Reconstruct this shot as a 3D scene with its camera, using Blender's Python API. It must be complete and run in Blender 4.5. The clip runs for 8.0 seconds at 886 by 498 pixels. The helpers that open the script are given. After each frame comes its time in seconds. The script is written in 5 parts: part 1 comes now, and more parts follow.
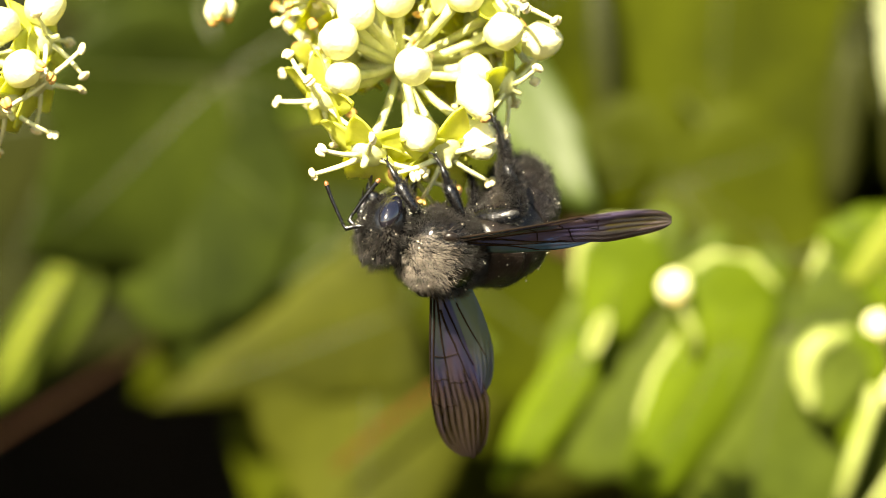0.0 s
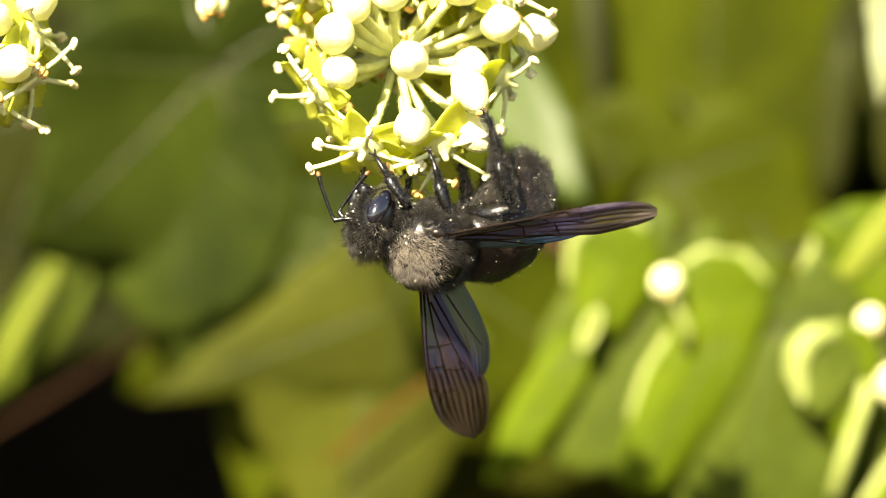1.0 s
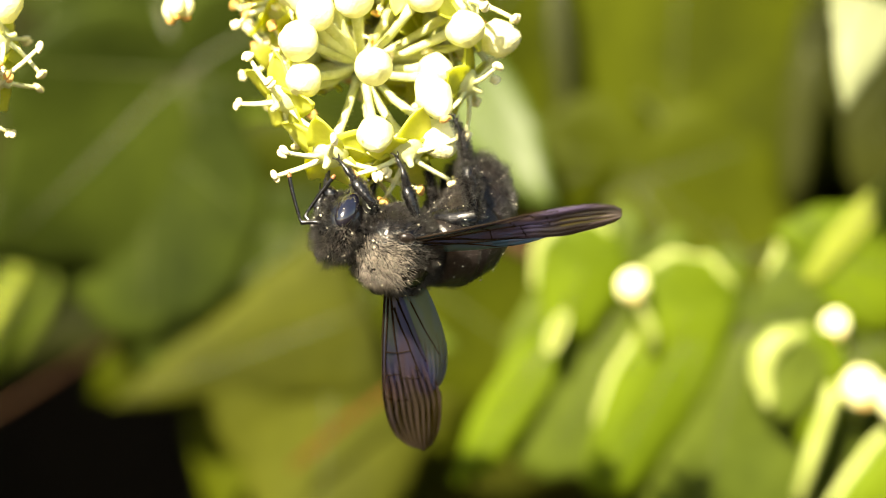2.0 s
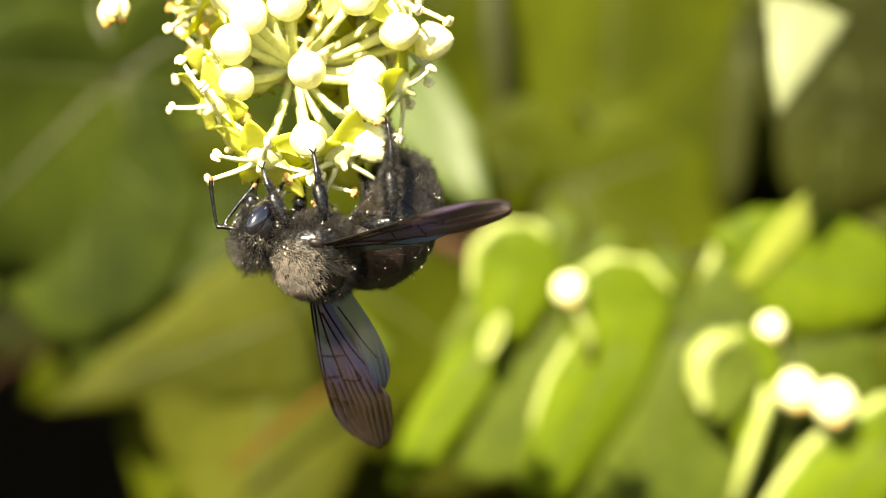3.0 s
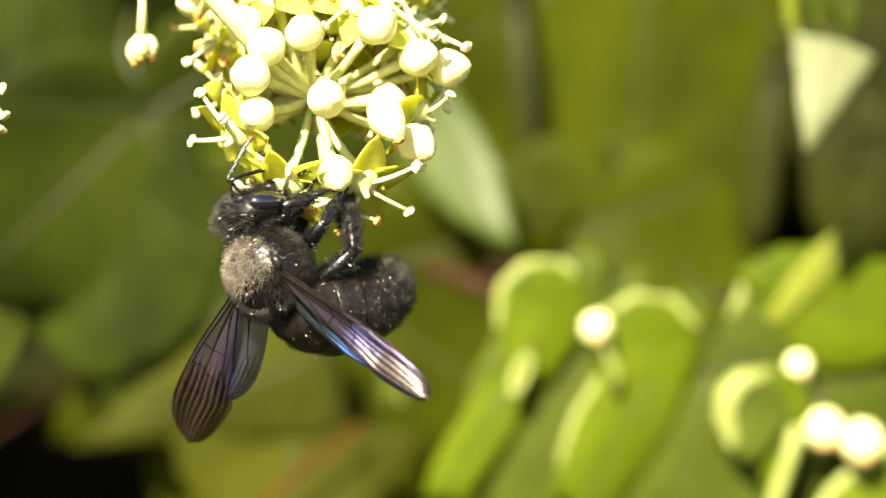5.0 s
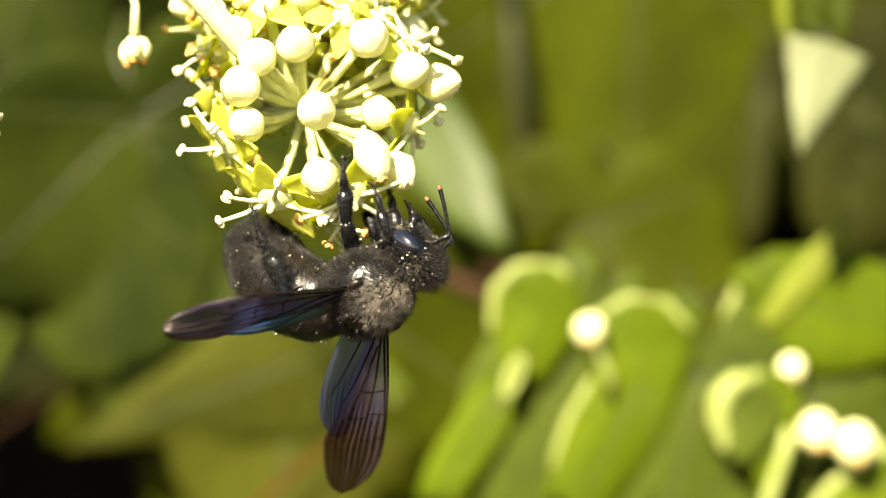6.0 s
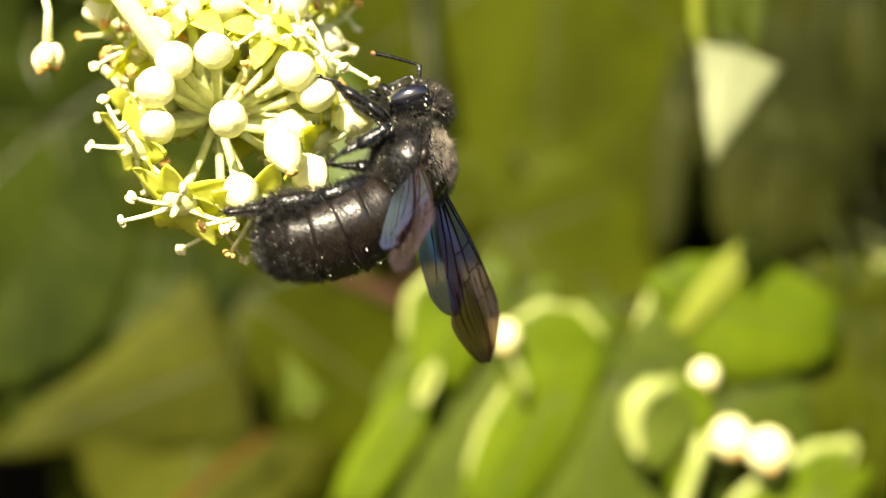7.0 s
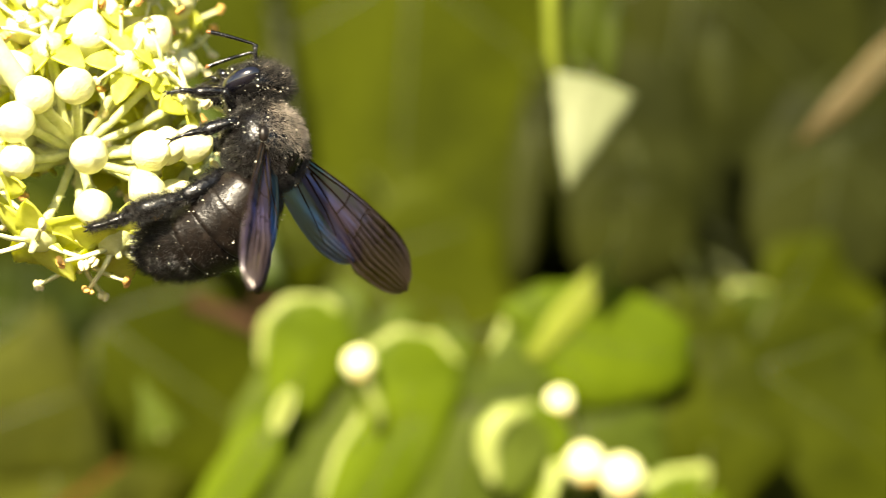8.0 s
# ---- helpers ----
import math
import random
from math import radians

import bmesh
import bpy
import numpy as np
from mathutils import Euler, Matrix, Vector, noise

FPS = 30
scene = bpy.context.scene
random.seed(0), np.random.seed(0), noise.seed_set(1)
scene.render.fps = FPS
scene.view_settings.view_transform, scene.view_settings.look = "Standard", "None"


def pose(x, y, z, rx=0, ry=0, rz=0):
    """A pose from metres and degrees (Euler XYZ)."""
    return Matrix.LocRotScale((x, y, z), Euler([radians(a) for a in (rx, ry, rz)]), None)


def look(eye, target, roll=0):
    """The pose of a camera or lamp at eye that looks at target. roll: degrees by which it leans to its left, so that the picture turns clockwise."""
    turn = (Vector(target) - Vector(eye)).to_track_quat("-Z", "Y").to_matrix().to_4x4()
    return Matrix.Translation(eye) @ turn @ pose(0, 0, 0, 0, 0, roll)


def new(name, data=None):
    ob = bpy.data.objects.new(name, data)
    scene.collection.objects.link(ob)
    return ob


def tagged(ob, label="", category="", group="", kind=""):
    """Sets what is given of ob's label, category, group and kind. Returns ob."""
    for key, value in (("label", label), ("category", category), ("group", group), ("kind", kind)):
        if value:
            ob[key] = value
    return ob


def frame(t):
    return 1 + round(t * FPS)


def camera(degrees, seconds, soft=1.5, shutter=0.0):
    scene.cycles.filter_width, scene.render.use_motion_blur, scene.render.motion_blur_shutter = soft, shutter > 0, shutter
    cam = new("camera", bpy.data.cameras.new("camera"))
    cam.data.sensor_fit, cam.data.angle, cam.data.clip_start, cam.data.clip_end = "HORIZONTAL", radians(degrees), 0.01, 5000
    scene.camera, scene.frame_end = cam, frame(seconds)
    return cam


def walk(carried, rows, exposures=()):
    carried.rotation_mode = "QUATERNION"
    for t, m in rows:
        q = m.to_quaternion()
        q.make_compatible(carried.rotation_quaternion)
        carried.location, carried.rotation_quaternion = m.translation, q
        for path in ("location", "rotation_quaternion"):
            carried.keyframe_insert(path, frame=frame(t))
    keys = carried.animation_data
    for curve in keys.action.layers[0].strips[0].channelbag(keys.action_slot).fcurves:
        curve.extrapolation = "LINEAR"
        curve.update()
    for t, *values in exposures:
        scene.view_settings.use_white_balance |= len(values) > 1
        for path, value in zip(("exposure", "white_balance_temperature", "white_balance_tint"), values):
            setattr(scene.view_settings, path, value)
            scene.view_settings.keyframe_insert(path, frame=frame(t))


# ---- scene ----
MM = 0.001
cam = camera(20.0, 8.0, soft=0.7, shutter=0.3)
cam.data.dof.use_dof = True
cam.data.dof.focus_distance = 0.2445
cam.data.dof.aperture_fstop = 15.0
# the camera stands still in the air and pans after the insect: seconds, yaw, pitch
PAN = [(0, 0.000, 0.000), (0.5, -0.245, -0.013), (1, -0.180, -0.116), (1.5, -0.683, -0.039), (2.8, -1.701, -0.013), (3, -2.396, 0.052), (3.5, -2.396, 0.206), (4, -2.164, 0.503), (4.5, -2.331, 0.799), (4.7, -1.997, 0.876), (5.8, -1.636, 0.954), (6, -1.932, 0.966), (6.5, -2.769, 1.044), (7, -3.886, 1.134), (7.5, -5.486, 1.520), (8, -7.179, 1.739)]
walk(cam, [(t, pose(0, -0.247, 0, 90 + pitch, 0, yaw)) for t, yaw, pitch in PAN], exposures=[(t, e, 7650, 7) for t, e in ((0.0, 2.38), (1.5, 2.44), (3.0, 2.50), (4.5, 2.32), (6.0, 2.21), (8.0, 2.14))])

# ---- light ----
TO_SUN = Vector((-0.30, -0.75, 0.59)).normalized()
world = bpy.data.worlds.new("sky")
scene.world = world
world.use_nodes = True
sky = world.node_tree.nodes.new("ShaderNodeTexSky")
sky.sky_type, sky.sun_disc = "NISHITA", False
sky.sun_elevation = math.asin(TO_SUN.z)
sky.sun_rotation = math.atan2(TO_SUN.x, TO_SUN.y)
back = world.node_tree.nodes["Background"]
back.inputs["Strength"].default_value = 0.05
world.node_tree.links.new(sky.outputs[0], back.inputs["Color"])
sun = new("sun", bpy.data.lights.new("sun", "SUN"))
sun.data.energy, sun.data.angle, sun.data.color = 5.0, radians(0.6), (1.0, 0.93, 0.80)
sun.matrix_world = look(TO_SUN * 2, (0, 0, 0))


# ---- materials ----
def ramp_colour(nt, fac, stops):
    r = nt.nodes.new("ShaderNodeValToRGB")
    el = r.color_ramp.elements
    while len(el) < len(stops):
        el.new(0.5)
    for e, (p, c) in zip(el, stops):
        e.position, e.color = p, (*c, 1)
    nt.links.new(fac, r.inputs[0])
    return r.outputs[0]


def material(name, low, high, rough=0.5, spec=0.5, metal=0.0, scale=400.0, fine=2500.0, bump=0.15, sheer=0.0, sheer_colour=None, mottle=0.5, stretch=(1, 1, 1), coat=0.0, coat_rough=0.25):
    """A surface in two tones with blotches and grain; sheer lets light through."""
    m = bpy.data.materials.new(name)
    m.use_nodes = True
    nt = m.node_tree
    b = nt.nodes["Principled BSDF"]
    tc = nt.nodes.new("ShaderNodeTexCoord")
    mp = nt.nodes.new("ShaderNodeMapping")
    mp.inputs["Scale"].default_value = stretch
    nt.links.new(tc.outputs["Object"], mp.inputs[0])
    n1 = nt.nodes.new("ShaderNodeTexNoise")
    n1.inputs["Scale"].default_value, n1.inputs["Detail"].default_value = scale, 5
    n2 = nt.nodes.new("ShaderNodeTexNoise")
    n2.inputs["Scale"].default_value, n2.inputs["Detail"].default_value = fine, 3
    info = nt.nodes.new("ShaderNodeObjectInfo")
    for n in (n1, n2):
        nt.links.new(mp.outputs[0], n.inputs["Vector"])
    a = nt.nodes.new("ShaderNodeMath")
    a.operation = "MULTIPLY_ADD"
    nt.links.new(n2.outputs[0], a.inputs[0])
    a.inputs[1].default_value = 0.35
    nt.links.new(n1.outputs[0], a.inputs[2])
    o = nt.nodes.new("ShaderNodeMath")
    o.operation = "MULTIPLY_ADD"
    nt.links.new(info.outputs["Random"], o.inputs[0])
    o.inputs[1].default_value = 0.18
    nt.links.new(a.outputs[0], o.inputs[2])
    c = ramp_colour(nt, o.outputs[0], [(0.75 - mottle * 0.5, low), (0.75 + mottle * 0.5, high)])
    nt.links.new(c, b.inputs["Base Color"])
    r = nt.nodes.new("ShaderNodeMath")
    r.operation = "MULTIPLY_ADD"
    nt.links.new(n1.outputs[0], r.inputs[0])
    r.inputs[1].default_value, r.inputs[2].default_value = 0.25, rough - 0.12
    nt.links.new(r.outputs[0], b.inputs["Roughness"])
    b.inputs["Specular IOR Level"].default_value, b.inputs["Metallic"].default_value = spec, metal
    b.inputs["Coat Weight"].default_value = coat
    b.inputs["Coat Roughness"].default_value = coat_rough
    if bump:
        bp = nt.nodes.new("ShaderNodeBump")
        bp.inputs["Strength"].default_value, bp.inputs["Distance"].default_value = bump, 0.0002
        nt.links.new(n2.outputs[0], bp.inputs["Height"])
        nt.links.new(bp.outputs[0], b.inputs["Normal"])
    if sheer:
        tr = nt.nodes.new("ShaderNodeBsdfTranslucent")
        tint = nt.nodes.new("ShaderNodeMixRGB")
        tint.blend_type = "MULTIPLY"
        tint.inputs[0].default_value = 1.0
        nt.links.new(c, tint.inputs[1])
        tint.inputs[2].default_value = (*(sheer_colour or (1, 1, 1)), 1)
        nt.links.new(tint.outputs[0], tr.inputs[0])
        mix = nt.nodes.new("ShaderNodeMixShader")
        mix.inputs[0].default_value = sheer
        nt.links.new(b.outputs[0], mix.inputs[1])
        nt.links.new(tr.outputs[0], mix.inputs[2])
        nt.links.new(mix.outputs[0], nt.nodes["Material Output"].inputs[0])
    return m


def wing_material(name, sheen_amount, tones):
    """Smoky brown membrane, part clear, with a blue and violet thin-film sheen."""
    m = bpy.data.materials.new(name)
    m.use_nodes = True
    nt = m.node_tree
    b = nt.nodes["Principled BSDF"]
    tc = nt.nodes.new("ShaderNodeTexCoord")
    n1 = nt.nodes.new("ShaderNodeTexNoise")
    n1.inputs["Scale"].default_value, n1.inputs["Detail"].default_value = 260, 3
    stretch = nt.nodes.new("ShaderNodeMapping")
    stretch.inputs["Scale"].default_value = (0.35, 1.6, 1.0)
    nt.links.new(tc.outputs["Object"], stretch.inputs["Vector"])
    nt.links.new(stretch.outputs[0], n1.inputs["Vector"])
    b.inputs["Base Color"].default_value = (0.040, 0.028, 0.030, 1)
    b.inputs["Roughness"].default_value = 0.32
    b.inputs["Specular IOR Level"].default_value = 0.4
    n2 = nt.nodes.new("ShaderNodeTexNoise")
    n2.inputs["Scale"].default_value, n2.inputs["Detail"].default_value = 1500, 3
    nt.links.new(tc.outputs["Object"], n2.inputs["Vector"])
    bp = nt.nodes.new("ShaderNodeBump")
    bp.inputs["Strength"].default_value, bp.inputs["Distance"].default_value = 0.25, 0.0002
    nt.links.new(n2.outputs[0], bp.inputs["Height"])
    nt.links.new(bp.outputs[0], b.inputs["Normal"])
    # interference colours: blue near the root, violet, then bronze towards the tip
    axis = nt.nodes.new("ShaderNodeSeparateXYZ")
    nt.links.new(tc.outputs["Object"], axis.inputs[0])
    along_wing = nt.nodes.new("ShaderNodeMath")
    along_wing.operation = "MULTIPLY_ADD"
    nt.links.new(axis.outputs[0], along_wing.inputs[0])
    along_wing.inputs[1].default_value, along_wing.inputs[2].default_value = 40.0, -0.68
    mixed = nt.nodes.new("ShaderNodeMath")
    mixed.operation = "ADD"
    nt.links.new(along_wing.outputs[0], mixed.inputs[0])
    half = nt.nodes.new("ShaderNodeMath")
    half.operation = "MULTIPLY"
    nt.links.new(n1.outputs[0], half.inputs[0])
    half.inputs[1].default_value = 1.5
    nt.links.new(half.outputs[0], mixed.inputs[1])
    tone = ramp_colour(nt, mixed.outputs[0], list(zip((0.10, 0.32, 0.52, 0.75, 0.98), tones)))
    gloss = nt.nodes.new("ShaderNodeBsdfGlossy")
    gloss.inputs["Roughness"].default_value = 0.36
    nt.links.new(tone, gloss.inputs["Color"])
    nt.links.new(bp.outputs[0], gloss.inputs["Normal"])
    sheen = nt.nodes.new("ShaderNodeMixShader")
    sheen.inputs[0].default_value = sheen_amount
    nt.links.new(b.outputs[0], sheen.inputs[1])
    nt.links.new(gloss.outputs[0], sheen.inputs[2])
    clear = nt.nodes.new("ShaderNodeBsdfTransparent")
    clear.inputs[0].default_value = (0.70, 0.48, 0.28, 1)
    mix = nt.nodes.new("ShaderNodeMixShader")
    mix.inputs[0].default_value = 0.22
    nt.links.new(sheen.outputs[0], mix.inputs[1])
    nt.links.new(clear.outputs[0], mix.inputs[2])
    nt.links.new(mix.outputs[0], nt.nodes["Material Output"].inputs[0])
    return m


CUTICLE = material("black_cuticle", (0.001, 0.0009, 0.001), (0.003, 0.0027, 0.003), rough=0.24, spec=0.6, scale=900, bump=0.4)
SHELL = material("dull_cuticle", (0.0016, 0.0012, 0.0010), (0.010, 0.0062, 0.0042), rough=0.36, spec=0.36, scale=700, bump=0.3)
EYE = material("compound_eye", (0.002, 0.002, 0.004), (0.005, 0.0045, 0.010), rough=0.14, spec=0.8, scale=700, fine=9000, bump=0, coat=0.8, coat_rough=0.06)
FUR = material("black_fur", (0.0010, 0.0008, 0.0006), (0.0140, 0.0108, 0.0080), rough=0.30, spec=0.5, scale=1500, bump=0)
FUR_GREY = material("grey_brown_fur", (0.045, 0.037, 0.030), (0.31, 0.265, 0.215), rough=0.35, spec=0.65, scale=1200, bump=0)
FUR_LEG = material("leg_fur", (0.0012, 0.001, 0.0008), (0.022, 0.019, 0.016), rough=0.28, spec=0.5, scale=2500, bump=0)
WING = wing_material("smoky_wing", 0.40, ((0.10, 0.42, 0.56), (0.12, 0.26, 0.90), (0.21, 0.19, 0.50), (0.085, 0.078, 0.11), (0.08, 0.065, 0.06)))
HINDWING = wing_material("blue_hindwing", 0.55, ((0.08, 0.34, 0.46), (0.08, 0.34, 0.72), (0.12, 0.34, 0.84), (0.20, 0.32, 0.80), (0.30, 0.32, 0.62)))
VEIN = material("wing_vein", (0.004, 0.003, 0.002), (0.014, 0.009, 0.006), spec=0.05, rough=0.8, scale=900, bump=0.1)
POLLEN_GLINT = material("pollen", (0.62, 0.58, 0.42), (0.8, 0.78, 0.66), rough=0.6, scale=2000, bump=0.1)
AMBER = material("amber_joint", (0.12, 0.045, 0.012), (0.2, 0.08, 0.025), rough=0.4, scale=900, bump=0.1)
BUD = material("bud_skin", (0.74, 0.72, 0.33), (0.90, 0.88, 0.55), rough=0.42, scale=520, fine=3000, bump=0.5, sheer=0.22, sheer_colour=(1, 1, 0.72))
CALYX = material("calyx_green", (0.58, 0.60, 0.22), (0.76, 0.77, 0.44), rough=0.5, scale=700, fine=4200, bump=0.35, sheer=0.3)
PEDICEL = material("pedicel_green", (0.50, 0.53, 0.17), (0.74, 0.74, 0.40), rough=0.6, scale=600, fine=5200, bump=0.6, sheer=0.28, sheer_colour=(1, 1, 0.7))
PETAL = material("petal_green", (0.60, 0.63, 0.07), (0.78, 0.79, 0.17), rough=0.4, scale=500, fine=3000, bump=0.3, sheer=0.58, sheer_colour=(1, 1, 0.5))
FILAMENT = material("filament", (0.62, 0.64, 0.28), (0.8, 0.8, 0.46), rough=0.5, scale=600, bump=0.2, sheer=0.15)
ANTHER = material("anther_cream", (0.66, 0.56, 0.24), (0.82, 0.76, 0.46), rough=0.6, scale=1500, fine=6000, bump=0.5)
ANTHER_OLD = material("anther_orange", (0.50, 0.24, 0.05), (0.72, 0.42, 0.12), rough=0.6, scale=1500, fine=6000, bump=0.5)
LEAF = {
    "dark": material("leaf_old_green", (0.0046, 0.0082, 0.0012), (0.0280, 0.0395, 0.0040), rough=0.65, spec=0.05, scale=45, fine=420, bump=0.25, sheer=0.12, sheer_colour=(1.2, 1.2, 0.15)),
    "gloss": material("leaf_glossy_green", (0.0127, 0.0233, 0.0029), (0.0415, 0.0629, 0.0062), rough=0.46, spec=0.28, scale=45, fine=420, bump=0.2, sheer=0.1, sheer_colour=(1.2, 1.2, 0.15)),
    # shade, deep: darker greens with the shade put into the colour
    "shade": material("leaf_shaded_green", (0.0073, 0.0091, 0.0007), (0.0387, 0.0433, 0.0032), rough=0.65, spec=0.06, scale=45, fine=420, bump=0.25, sheer=0.1, sheer_colour=(1.2, 1.2, 0.15)),
    "deep": material("leaf_deep_shade_green", (0.0040, 0.0054, 0.0007), (0.0191, 0.0220, 0.0026), rough=0.65, spec=0.06, scale=45, fine=420, bump=0.25, sheer=0.1, sheer_colour=(1.2, 1.2, 0.15)),
    "olive": material("leaf_olive_green", (0.0084, 0.0114, 0.0002), (0.0414, 0.0514, 0.0013), rough=0.62, spec=0.06, scale=40, fine=420, bump=0.25, sheer=0.2, sheer_colour=(1.2, 1.2, 0.15)),
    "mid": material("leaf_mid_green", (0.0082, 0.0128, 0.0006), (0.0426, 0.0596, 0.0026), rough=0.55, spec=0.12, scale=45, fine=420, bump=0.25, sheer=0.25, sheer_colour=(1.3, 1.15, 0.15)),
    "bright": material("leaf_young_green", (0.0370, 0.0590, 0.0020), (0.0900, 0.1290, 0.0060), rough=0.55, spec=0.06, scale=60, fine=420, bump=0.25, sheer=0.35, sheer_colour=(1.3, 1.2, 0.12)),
    # margin, lit: brighter greens with sunlight put into the colour
    "margin": material("leaf_sunlit_green", (0.0900, 0.1150, 0.0100), (0.1700, 0.2000, 0.0260), rough=0.5, spec=0.1, scale=60, fine=420, bump=0.2, sheer=0.3, sheer_colour=(1.2, 1.15, 0.3)),
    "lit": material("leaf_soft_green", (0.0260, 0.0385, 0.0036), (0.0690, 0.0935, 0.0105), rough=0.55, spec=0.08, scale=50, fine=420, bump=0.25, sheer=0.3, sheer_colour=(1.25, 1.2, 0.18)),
    "pale": material("leaf_pale_underside", (0.115, 0.135, 0.055), (0.185, 0.205, 0.105), rough=0.5, spec=0.4, scale=90, fine=420, bump=0.25, sheer=0.25),
    "dry": material("leaf_dry_brown", (0.045, 0.033, 0.011), (0.095, 0.070, 0.026), rough=0.6, spec=0.3, scale=90, fine=500, bump=0.4, sheer=0.2),
}
# paler green that carries the sunlight on rolled margins
LEAF_RIM = material("sunlit_pale_green", (0.18, 0.22, 0.045), (0.29, 0.33, 0.10), rough=0.45, spec=0.3, scale=120, fine=500, bump=0.1, sheer=0.2)
LEAF_VEIN = material("leaf_vein", (0.022, 0.028, 0.004), (0.042, 0.050, 0.008), rough=0.5, scale=90, bump=0.1)
LEAF_VEIN_DULL = material("leaf_vein_dull", (0.017, 0.021, 0.003), (0.034, 0.040, 0.006), rough=0.6, scale=90, bump=0.1)
STEM = material("brown_twig", (0.0154, 0.0069, 0.0027), (0.0347, 0.0174, 0.0077), rough=0.8, spec=0.1, scale=200, fine=1500, bump=0.6)
STEM_RED = material("red_twig", (0.055, 0.014, 0.003), (0.10, 0.030, 0.006), rough=0.8, spec=0.1, scale=200, fine=1500, bump=0.6)
# near-black, so the deep shade of the gap is in the colour
SHADE_WALL = material("shaded_wall", (0.008, 0.007, 0.006), (0.022, 0.019, 0.015), rough=0.9, spec=0.1, scale=30, fine=300, bump=0.5)
SOIL = material("soil", (0.0150, 0.0110, 0.0070), (0.0400, 0.0300, 0.0200), rough=0.9, spec=0.2, scale=20, fine=200, bump=0.8)


# ---- mesh helpers: geo = (points in mm, faces) ----
def joined(*geos):
    vs, fs = [], []
    for v, f in geos:
        k = len(vs)
        vs += [tuple(p) for p in v]
        fs += [tuple(i + k for i in q) for q in f]
    return vs, fs


def moved(geo, m):
    return [tuple(m @ Vector(p)) for p in geo[0]], geo[1]


def part(name, geo, mat, parent=None, label="", smooth=True):
    me = bpy.data.meshes.new(name)
    me.from_pydata([(x * MM, y * MM, z * MM) for x, y, z in geo[0]], [], geo[1])
    me.polygons.foreach_set("use_smooth", [smooth] * len(me.polygons))
    me.materials.append(mat)
    me.update()
    ob = new(name, me)
    if parent is not None:
        ob.parent = parent
    return tagged(ob, label) if label else ob


def shared(name, me, parent, m):
    """One more object on a mesh that is already built."""
    ob = new(name, me)
    ob.parent, ob.matrix_basis = parent, m
    return ob


def tube(pts, radii, n=8, flat=1.0):
    """A round rod along points, closed at both ends."""
    pts = [Vector(p) for p in pts]
    vs, fs = [], []
    side = None
    for i, p in enumerate(pts):
        d = (pts[min(i + 1, len(pts) - 1)] - pts[max(i - 1, 0)]).normalized()
        if side is None:
            side = d.orthogonal().normalized()
        side = (side - d * side.dot(d)).normalized()
        other = d.cross(side)
        r = radii[i] if isinstance(radii, (list, tuple)) else radii
        for k in range(n):
            a = 2 * math.pi * k / n
            vs.append(tuple(p + side * (math.cos(a) * r) + other * (math.sin(a) * r * flat)))
    m = len(pts)
    for i in range(m - 1):
        for k in range(n):
            fs.append((i * n + k, i * n + (k + 1) % n, (i + 1) * n + (k + 1) % n, (i + 1) * n + k))
    fs.append(tuple(range(n))[::-1])
    fs.append(tuple((m - 1) * n + k for k in range(n)))
    return vs, fs


def lathe(profile, n=14, squash=(1, 1), axis="z"):
    """A turned body: profile of (height, radius)."""
    vs, fs = [], []
    for h, r in profile:
        for k in range(n):
            a = 2 * math.pi * k / n
            u, w = math.cos(a) * r * squash[0], math.sin(a) * r * squash[1]
            vs.append((u, w, h) if axis == "z" else (h, u, w))
    m = len(profile)
    for i in range(m - 1):
        for k in range(n):
            q = (i * n + k, i * n + (k + 1) % n, (i + 1) * n + (k + 1) % n, (i + 1) * n + k)
            fs.append(q if axis == "z" else q)
    fs.append(tuple(range(n))[::-1])
    fs.append(tuple((m - 1) * n + k for k in range(n)))
    return vs, fs


def blob(rx, ry, rz, centre=(0, 0, 0), n=20, rings=14, rough=0.0, freq=0.5):
    """An uneven rounded body."""
    vs, fs = [], []
    for i in range(rings + 1):
        th = math.pi * i / rings
        for k in range(n):
            a = 2 * math.pi * k / n
            v = Vector((math.cos(th), math.sin(th) * math.cos(a), math.sin(th) * math.sin(a)))
            s = 1 + rough * noise.noise(Vector((v.x * rx, v.y * ry, v.z * rz)) * freq)
            vs.append((centre[0] + v.x * rx * s, centre[1] + v.y * ry * s, centre[2] + v.z * rz * s))
    for i in range(rings):
        for k in range(n):
            fs.append((i * n + k, (i + 1) * n + k, (i + 1) * n + (k + 1) % n, i * n + (k + 1) % n))
    return vs, fs


